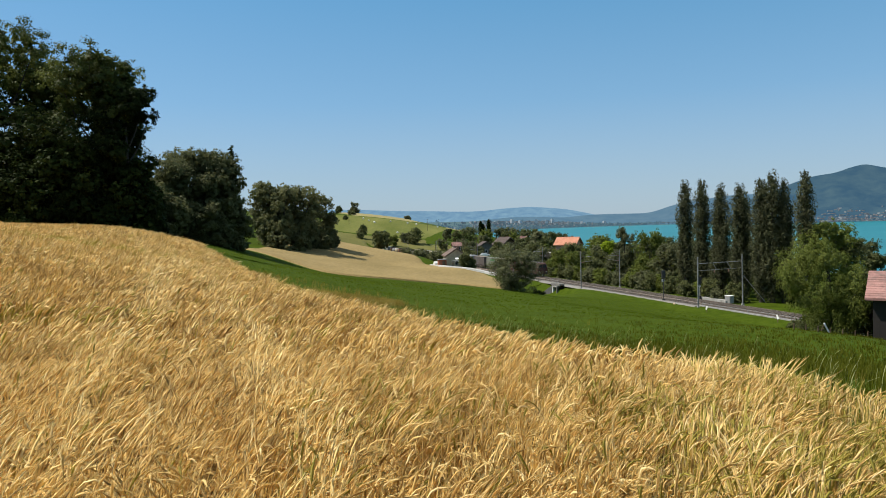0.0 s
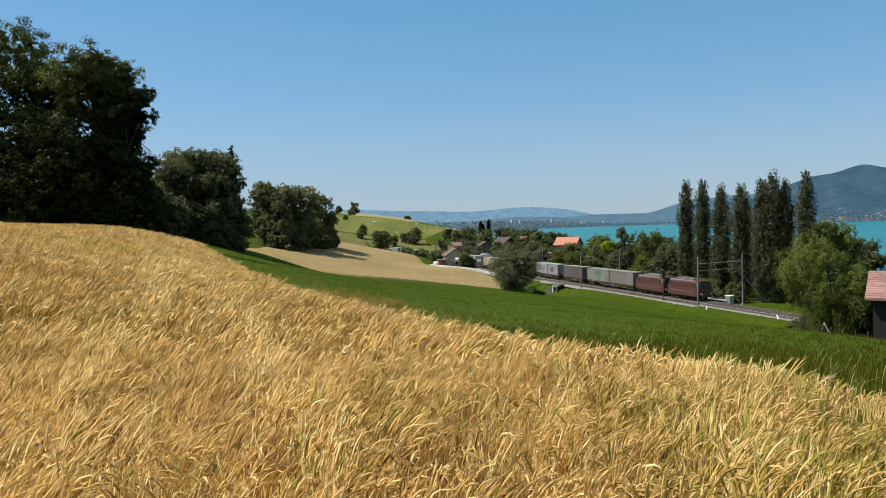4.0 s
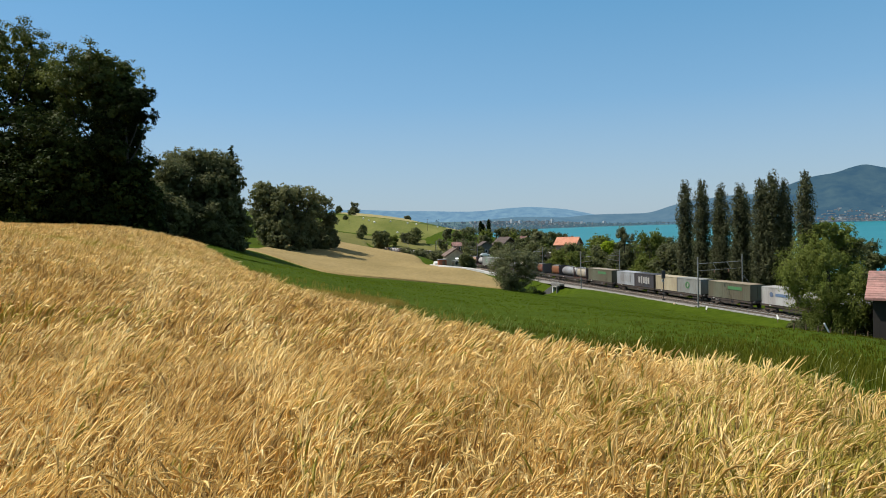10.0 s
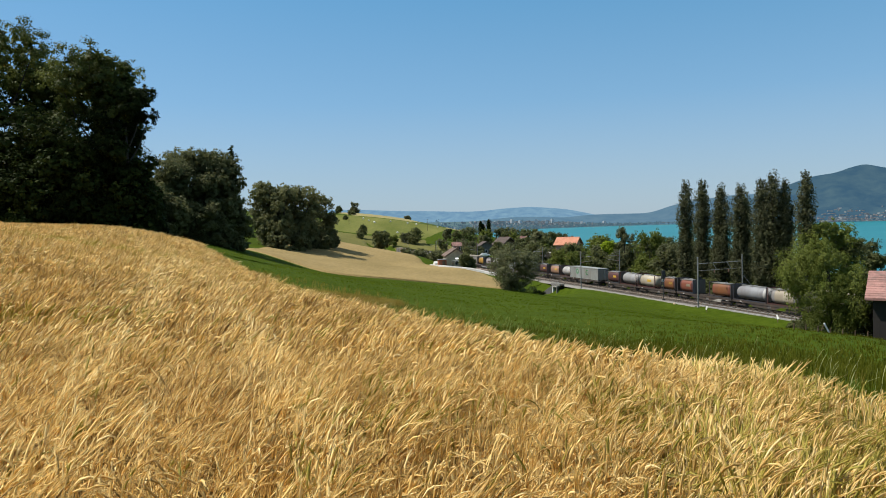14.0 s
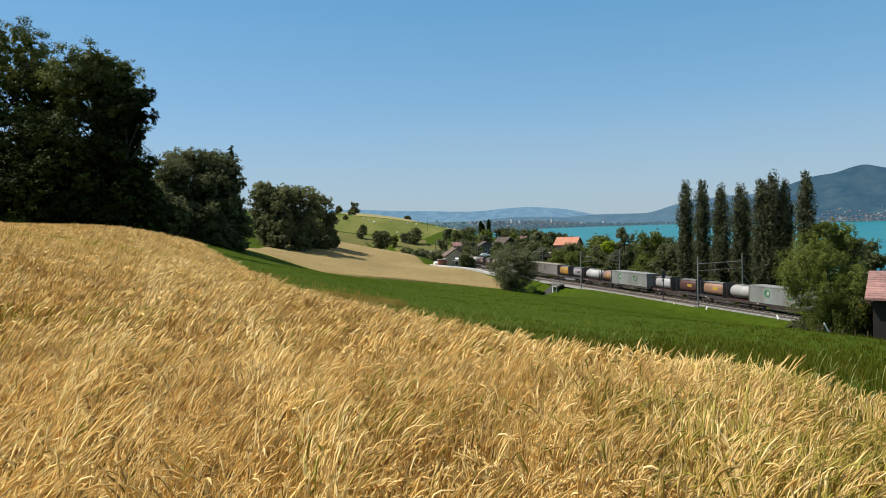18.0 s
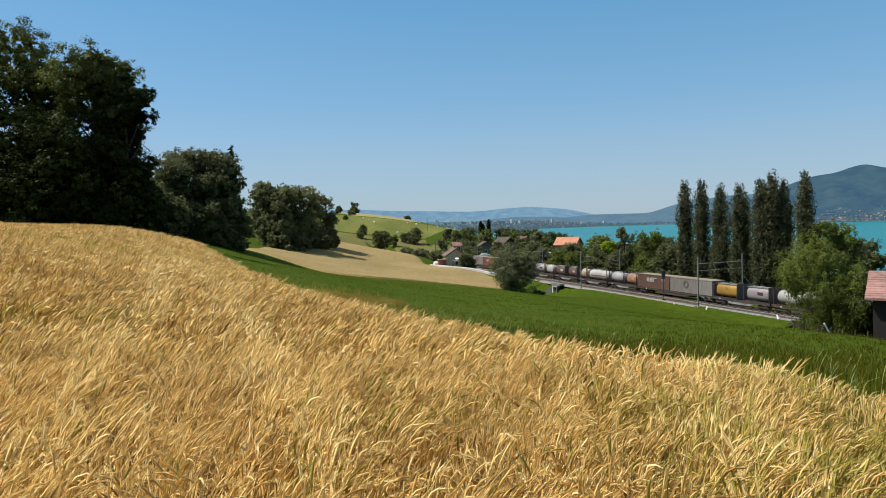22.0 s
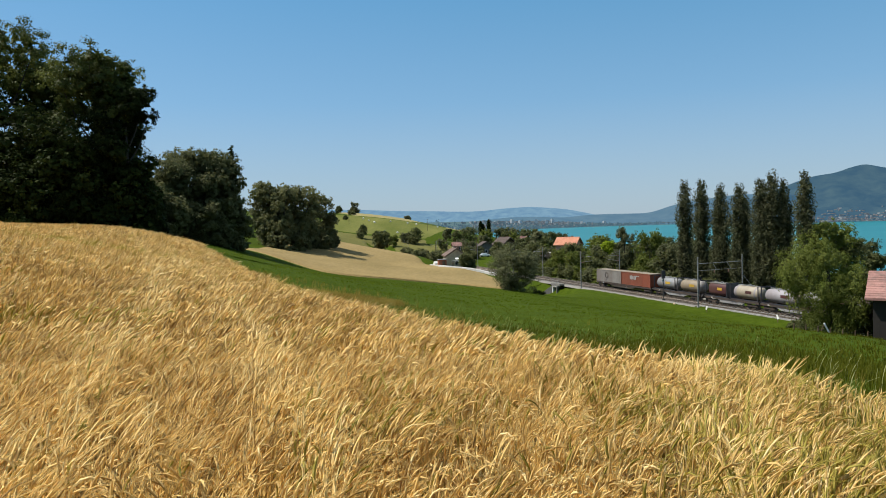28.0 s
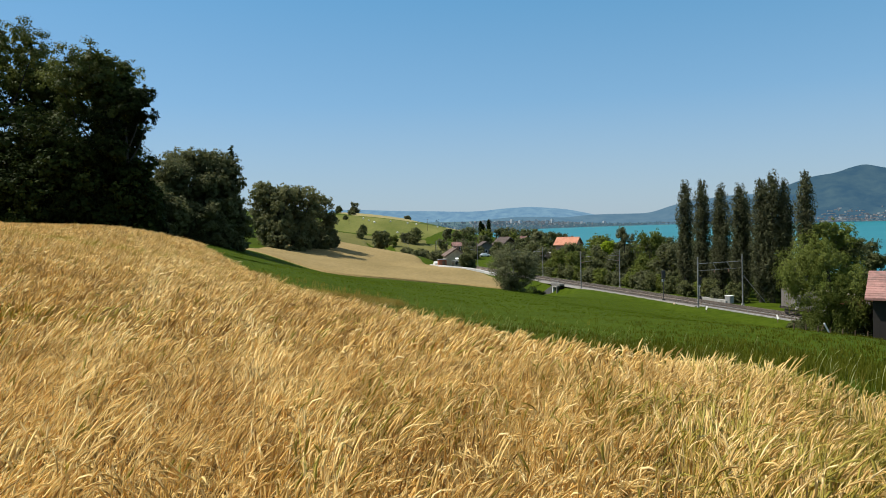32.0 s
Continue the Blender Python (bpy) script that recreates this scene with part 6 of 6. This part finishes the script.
def tank(wagon, x0, x1, c, band=None, square=2.0, end=None, r=1.0, dark_end=False, plate=None, stripe=None):
    """A tank container: dished barrel in an open steel frame."""
    z, n = DECK + 0.16 + r, x1 - x0
    e = 0.12
    barrel = part("tank_barrel", Build().lathe((x0 + 0.12, 0, z), (x1 - 0.12, 0, z), [(0, 0.25 * r), (0.02, 0.62 * r), (0.06, 0.90 * r), (e, r), (1 - e, r), (0.94, 0.90 * r), (0.98, 0.62 * r), (1, 0.25 * r)], 20, square),
                  paint(c), wagon, c.replace("_", " ") + " tank container", True)
    if end:
        part("tank_head", Build().lathe((x1 - n * 0.14, 0, z), (x1 - 0.10, 0, z), [(0, r * 1.012), (0.3, r * 1.0), (0.7, 0.80 * r), (1, 0.3 * r)], 20), paint(end), barrel, end + " domed tank end", True)
    if band:
        part("colour_band", Build().lathe((x0 + n * 0.2, 0, z), (x1 - n * 0.2, 0, z), [(0, r * 1.008), (1, r * 1.008)], 20, square), paint(band), barrel, band + " painted band", True)
    plate = plate or {"maroon": "sign_yellow", "cream": "sign_yellow", "copper": "sign_yellow", "lilac": "maroon", "tan": "white", "brown": "white"}.get(c)
    if plate:
        part("name_plate", Build().box((x0 + n * 0.62, -r - 0.015, z + 0.12 * r), (n * 0.22, 0.03, 0.42), 0.02), paint(plate), barrel, plate.replace("sign_", "") + " plate on the tank's side")
    if stripe:
        part("stripe", Build().box((x0 + n * 0.52, -r - 0.012, z - 0.1 * r), (n * 0.72, 0.03, 0.13)), paint(stripe), barrel, stripe + " stripe along the tank")
    fr = Build()
    for x in (x0 + 0.06, x1 - 0.06):
        for s in (-1, 1):
            fr.box((x, s * 1.16, DECK + 1.17), (0.10, 0.12, 2.3))
        for zz in (DECK + 0.07, DECK + 2.3):
            fr.box((x, 0, zz), (0.10, 2.4, 0.12))
    for s in (-1, 1):
        fr.box(((x0 + x1) / 2, s * 1.14, DECK + 0.07), (n - 0.2, 0.10, 0.12))
    part("tank_frame", fr, paint("maroon" if c in ("white", "cream", "silver") else "navy"), barrel)
    part("walkway", Build().box(((x0 + x1) / 2, 0, z + r + 0.06), (n * 0.8, 0.5, 0.05)), M_GALV, barrel)
    part("manhole", Build().rod(((x0 + x1) / 2, 0, z + r - 0.02), ((x0 + x1) / 2, 0, z + r + 0.2), 0.28, 12), M_GALV, barrel)
    if dark_end:
        part("end_plate", Build().box((x1 - 0.02, 0, DECK + 1.17), (0.06, 2.3, 2.25), 0.02), paint("dark_grey"), barrel, "dark end plate")
        part("top_plate", Build().box(((x0 + x1) / 2, 0, z + r * 0.98), (n - 0.15, 1.5, 0.07)), paint("grey"), barrel)
    return barrel


def running_gear(wagon, x, name="bogie"):
    g = part(name, Build().box((x, -0.98, 0.52), (2.3, 0.14, 0.26), 0.05).box((x, 0.98, 0.52), (2.3, 0.14, 0.26), 0.05).box((x, 0, 0.5), (0.4, 2.0, 0.3), 0.05), M_WAGON, wagon)
    for dx in (-0.9, 0.9):
        for s in (-1, 1):
            part("wheel", Build().lathe((x + dx, s * 0.70, 0.46), (x + dx, s * 0.84, 0.46), [(0, 0.49), (0.25, 0.46), (0.8, 0.46), (1, 0.30)], 16), M_DARKSTEEL, g)


def flat_wagon(x0, x1, low=False):
    """A container flat wagon whose deck runs from x0 to x1, about its middle."""
    ob = thing("container_wagon", Matrix(), "dirty dark container wagon of a long freight train", "wagon", "train")
    n = x1 - x0
    fr = Build()
    for s in (-1, 1):
        fr.box((0, s * 1.15, DECK - 0.17), (n, 0.14, 0.3))
    for i in range(int(n / 2.2) + 1):
        fr.box((x0 + 0.15 + i * (n - 0.3) / int(n / 2.2), 0, DECK - 0.15), (0.16, 2.2, 0.22))
    fr.box((0, 0, DECK - 0.2), (n, 0.4, 0.3))
    part("wagon_frame", fr, M_WAGON, ob)
    for s in (-1, 1):
        sole = Build()
        sole.v += [(x0 + n * 0.24, s * 1.16, DECK - 0.3), (x1 - n * 0.24, s * 1.16, DECK - 0.3), (x1 - n * 0.34, s * 1.16, 0.42), (x0 + n * 0.34, s * 1.16, 0.42)]
        sole.v += [(a, b - s * 0.06, c) for a, b, c in sole.v]
        sole.f += [(0, 1, 2, 3), (7, 6, 5, 4), (0, 4, 5, 1), (1, 5, 6, 2), (2, 6, 7, 3), (3, 7, 4, 0)]
        part("side_sill", sole, paint("silver") if low else M_WAGON, ob)
    part("brake_gear_box", Build().box((n * 0.08, -1.1, DECK - 0.42), (0.7, 0.12, 0.4)), paint("light_grey"), ob, "pale notice box on the frame")
    part("load_plate", Build().box((-n * 0.36, -1.24, DECK - 0.16), (0.4, 0.03, 0.2)), paint("white"), ob)
    for x in (x0 + 1.6, x1 - 1.6):
        running_gear(ob, x)
    for x, d in ((x0, -1), (x1, 1)):
        for s in (-0.87, 0.87):
            part("buffer", Build().lathe((x, s, DECK - 0.16), (x + d * 0.42, s, DECK - 0.16), [(0, 0.10), (0.75, 0.09), (0.78, 0.22), (1, 0.20)], 10), M_DARKSTEEL, ob)
    return ob


def locomotive(n):
    ob = thing("locomotive", Matrix(), "dark red electric locomotive with a pale roof line", "locomotive", "train")
    h = n / 2
    w = 1.46
    out = [(-w, 0.75), (w, 0.75), (w, 3.05), (w * 0.86, 3.45), (-w * 0.86, 3.45), (-w, 3.05)]
    body = part("body", Build().prism(out, -h + 1.0, h - 1.0), paint("red_brown"), ob, "dark red loco body")
    for d in (-1, 1):
        b = Build()
        b.v += [(d * (h - 1.0), y, z) for y, z in out]
        nose = [(-w * 0.92, 0.75), (w * 0.92, 0.75), (w * 0.92, 2.0), (w * 0.62, 3.3), (-w * 0.62, 3.3), (-w * 0.92, 2.0)]
        b.v += [(d * (h - (0.15 if z < 2.5 else 0.55)), y, z) for y, z in nose]
        b.f += [(i, (i + 1) % 6, 6 + (i + 1) % 6, 6 + i) for i in range(6)] + [(6, 7, 8, 9, 10, 11), (5, 4, 3, 2, 1, 0)]
        cab = part("cab", b, paint("red_brown"), ob)
        for s in (-1, 1):
            part("windscreen", Build().box((d * (h - 0.30), s * 0.52, 2.6), (0.08, 0.85, 0.62), 0.02), M_GLASSDARK, cab)
            part("headlight", Build().rod((d * (h - 0.2), s * 0.95, 1.25), (d * (h - 0.06), s * 0.95, 1.25), 0.13, 10), M_WHITE, cab)
            part("cab_window", Build().box((d * (h - 1.25), s * (w + 0.005), 2.55), (0.6, 0.05, 0.6), 0.02), M_GLASSDARK, cab)
        for s in (-0.87, 0.87):
            part("buffer", Build().lathe((d * (h - 0.2), s, 1.0), (d * (h + 0.35), s, 1.0), [(0, 0.1), (0.75, 0.1), (0.78, 0.23), (1, 0.2)], 10), M_DARKSTEEL, ob)
    for s in (-1, 1):
        part("roof_rail", Build().box((0, s * w * 0.93, 3.32), (n - 2.2, 0.05, 0.16)), paint("light_grey"), body, "pale grey roof edge")
        for k in range(5):
            part("side_vent", Build().box((-h * 0.5 + k * h * 0.25, s * (w + 0.01), 2.55), (0.75, 0.04, 0.6)), paint("maroon"), body)
        part("stripe", Build().box((0, s * (w + 0.012), 1.5), (n - 2.4, 0.03, 0.07)), paint("grey"), body)
        part("skirt", Build().box((0, s * 1.28, 0.72), (n - 1.2, 0.1, 0.3)), M_DARKSTEEL, ob)
    roof = part("roof_gear", Build().box((0, 0, 3.53), (n * 0.5, 1.5, 0.16), 0.1).box((-n * 0.1, 0, 3.65), (1.4, 1.1, 0.14)), paint("grey"), ob)
    for x in (-n * 0.28, n * 0.28):
        pan = Build()
        pan.rod((x - 0.7, -0.5, 3.6), (x + 0.7, -0.45, 3.85), 0.03).rod((x - 0.7, 0.5, 3.6), (x + 0.7, 0.45, 3.85), 0.03).rod((x + 0.7, -0.8, 3.88), (x + 0.7, 0.8, 3.88), 0.03)
        part("pantograph", pan, M_DARKSTEEL, roof)
    for x in (-h + 2.2, h - 2.2):
        running_gear(ob, x)
    return ob


# loads: kind, front, rear (metres behind the train's datum), colour, extras
FRONT_WAGONS = [
    [("box", 207.3, 216.4, "grey", None), ("box", 216.7, 226.2, "grey_green", [("plate", "sign_green", 0.55, 0.72, 3.0, 0.55)])],
    [("box", 228.4, 238.1, "dark_grey", None)],
    [("box", 241.2, 246.9, "light_grey", [("bars", "grey", 0.45, 0.5, 2.6, 1.2)]), ("box", 247.1, 254.0, "light_grey", [("bars", "grey", 0.5, 0.5, 3.6, 1.2)])],
    [("tank", 255.0, 261.0, "white", {"end": "white", "plate": "gold"}), ("box", 261.2, 267.8, "white", [("plate", "sign_blue", 0.62, 0.58, 2.6, 0.4), ("disc", "sign_blue", 0.3, 0.58, 0.7, 0.7)])],
    [("box", 270.2, 280.0, "olive", [("plate", "sign_green", 0.65, 0.70, 3.2, 0.5)])],
    [("box", 282.0, 288.6, "green_grey", [("ring", "sign_green", 0.45, 0.55, 1.15, 1.15), ("plate", "white", 0.47, 0.55, 0.30, 0.55)]), ("box", 288.7, 295.2, "beige", None)],
    [("box", 295.9, 302.4, "navy", [("bars", "white", 0.5, 0.52, 3.9, 1.35)]), ("box", 302.5, 309.1, "light_grey", [("bars", "silver", 0.5, 0.52, 3.9, 1.35)])],
    [("box", 311.2, 321.3, "olive", [("plate", "sign_green", 0.6, 0.72, 3.4, 0.5)])],
    [("tank", 322.4, 328.3, "silver", {"band": "cream", "square": 2.8, "dark_end": True}), ("tank", 328.5, 335.7, "steel", {"end": "white"})],
]
MIDDLE_WAGONS = [
    [("tank", 336.2, 341.5, "brick", {"band": "orange", "square": 3.0, "dark_end": True}), ("tank", 345.7, 350.2, "maroon", {"band": "brick", "square": 3.0, "dark_end": True, "plate": "tan"})],
    [("tank", 350.9, 355.2, "maroon", {"band": "orange", "square": 3.0, "dark_end": True, "plate": "gold"}), ("tank", 357.2, 363.0, "cream", {"square": 2.6})],
    [("tank", 363.6, 369.5, "silver", {"end": "white"}), ("tank", 370.0, 375.4, "maroon", {"square": 3.2, "dark_end": True})],
    [("box", 378.6, 391.8, "green_grey", [("ring", "sign_green", 0.28, 0.62, 1.15, 1.15), ("plate", "white", 0.30, 0.62, 0.30, 0.5), ("ring", "sign_green", 0.62, 0.60, 1.15, 1.15), ("plate", "white", 0.64, 0.60, 0.30, 0.5)])],
    [("tank", 391.9, 397.0, "white", {"end": "white"}), ("tank", 397.8, 403.6, "copper", {"square": 2.8, "dark_end": True})],
    [("tank", 404.7, 410.2, "maroon", {"square": 3.2, "dark_end": True}), ("tank", 412.0, 417.6, "white", {"square": 2.6, "dark_end": True})],
    [("box", 419.6, 432.6, "green_grey", [("ring", "sign_green", 0.25, 0.62, 1.15, 1.15), ("plate", "white", 0.27, 0.62, 0.30, 0.5), ("ring", "sign_green", 0.68, 0.60, 1.15, 1.15), ("plate", "white", 0.70, 0.60, 0.30, 0.5)])],
    [("tank", 432.9, 437.2, "copper", {"end": "white"}), ("tank", 438.0, 445.0, "white", {"end": "white"})],
    [("tank", 445.8, 451.2, "lilac", {"square": 2.8, "dark_end": True}), ("tank", 452.6, 458.3, "gold", {"square": 3.0, "dark_end": True})],
]
REAR_WAGONS = [
    [("box", 458.5, 470.2, "grey", [("ring", "dark_grey", 0.4, 0.58, 1.5, 1.3)]), ("box", 470.4, 480.8, "brown", [("bars", "white", 0.42, 0.62, 2.4, 0.8), ("plate", "white", 0.57, 0.75, 1.5, 0.16)])],
    [("tank", 481.4, 485.7, "copper", {"square": 2.4}), ("tank", 486.2, 491.8, "silver", {"end": "silver"})],
    [("tank", 492.8, 501.5, "white", {"stripe": "orange", "square": 2.2}), ("tank", 501.7, 505.0, "cream", {"square": 2.4})],
    [("tank", 506.4, 511.6, "brown", {"square": 2.8, "dark_end": True}), ("tank", 512.5, 518.2, "brown", {"square": 3.0, "dark_end": True})],
    [("tank", 519.0, 523.7, "white", {"square": 2.6}), ("tank", 524.0, 531.2, "lilac", {"end": "tan"})],
    [("tank", 531.8, 538.0, "lilac", {"band": "cream", "end": "cream"}), ("tank", 538.8, 544.0, "maroon", {"square": 3.2, "dark_end": True})],
    [("tank", 545.6, 551.8, "tan", {"end": "silver", "plate": "sign_yellow"}), ("tank", 552.5, 559.0, "steel", {"end": "silver", "plate": "sign_yellow"})],
    [("box", 560.2, 570.5, "brick", [("bars", "white", 0.42, 0.62, 2.3, 0.8), ("plate", "white", 0.56, 0.75, 1.5, 0.16)]), ("box", 570.7, 580.7, "grey", [("ring", "dark_grey", 0.42, 0.58, 1.5, 1.3)])],
]
WAGONS = FRONT_WAGONS + MIDDLE_WAGONS + REAR_WAGONS
PAINT["sign_green"] = ((0.05, 0.24, 0.09), (0.09, 0.32, 0.13))
PAINT["sign_yellow"] = ((0.55, 0.33, 0.03), (0.72, 0.46, 0.06))
PAINT["sign_blue"] = ((0.10, 0.17, 0.30), (0.18, 0.26, 0.40))
TRAIN = []
for front, rear in ((186.2, 196.1), (196.4, 206.5)):
    TRAIN.append((locomotive(rear - front - 0.7), (front + rear) / 2))
for loads in WAGONS:
    front, rear = loads[0][1] - 0.45, loads[-1][2] + 0.45
    mid = (front + rear) / 2
    wagon = flat_wagon(-(rear - front) / 2 + 0.3, (rear - front) / 2 - 0.3, low=loads[0][0] == "tank" and front > 440)
    for kind, a, b, c, extra in loads:
        if kind == "box":
            swap_box(wagon, mid - b, mid - a, c, extra)
        else:
            tank(wagon, mid - b, mid - a, c, **extra)
    TRAIN.append((wagon, mid))


def train_pose(q, t):
    """Where the point q metres behind the datum is at t seconds, on the far track."""
    s = q + 1.4 - (16.73 * t - 0.0555 * t * t)
    y = float(np.interp(s, TS, TY))
    x, yy, hd = along(y)
    return pose(x, yy, 0, 0, 0, hd)


# slow sway of the poplars in the breeze: seconds, lean
SWAY = ((0, 0.0), (3, 0.55), (6, 0.8), (8, 0.5), (10, 0.0), (12, 0.1), (14, 0.5), (16.5, -0.3), (18.5, 0.5), (20.5, -0.8), (22.5, 0.0), (25.5, 0.1), (28, -0.3), (30, 0.0), (32, 0.0))


def motions():
    # gusts run over the barley from the woods towards the lake
    for ob, level in SWAYING:
        x, y, z = ob.location
        rows = []
        for t in np.arange(0, 32.01, 0.5).tolist():
            a = math.sin(2.2 * t - 0.9 * x - 0.25 * y) + 0.7 * math.sin(3.3 * t - 1.7 * x + 0.6 * y) + 0.8 * math.sin(0.7 * t - 0.3 * x)
            b = math.sin(2.7 * t - 0.8 * x + 1.1 * y)
            rows.append((t, pose(x, y, z, 0.7 * b, (1.1, 0.8)[level] * a, 0)))
        walk(ob, rows)
    for k, ob in enumerate(POPLARS):
        base = Matrix.LocRotScale(ob.location, ob.rotation_euler, None)
        lean = [pose(0, 0, 0, 0, a * (1.0, 0.7, 0.5)[k % 3], 0) for _, a in SWAY]
        walk(ob, [(t, Matrix.Translation(ob.location) @ m @ base.to_3x3().to_4x4()) for (t, _), m in zip(SWAY, lean)])
    for ob, q in TRAIN:
        walk(ob, [(t, train_pose(q, t)) for t in np.linspace(0, 32, 17).tolist()])


motions()
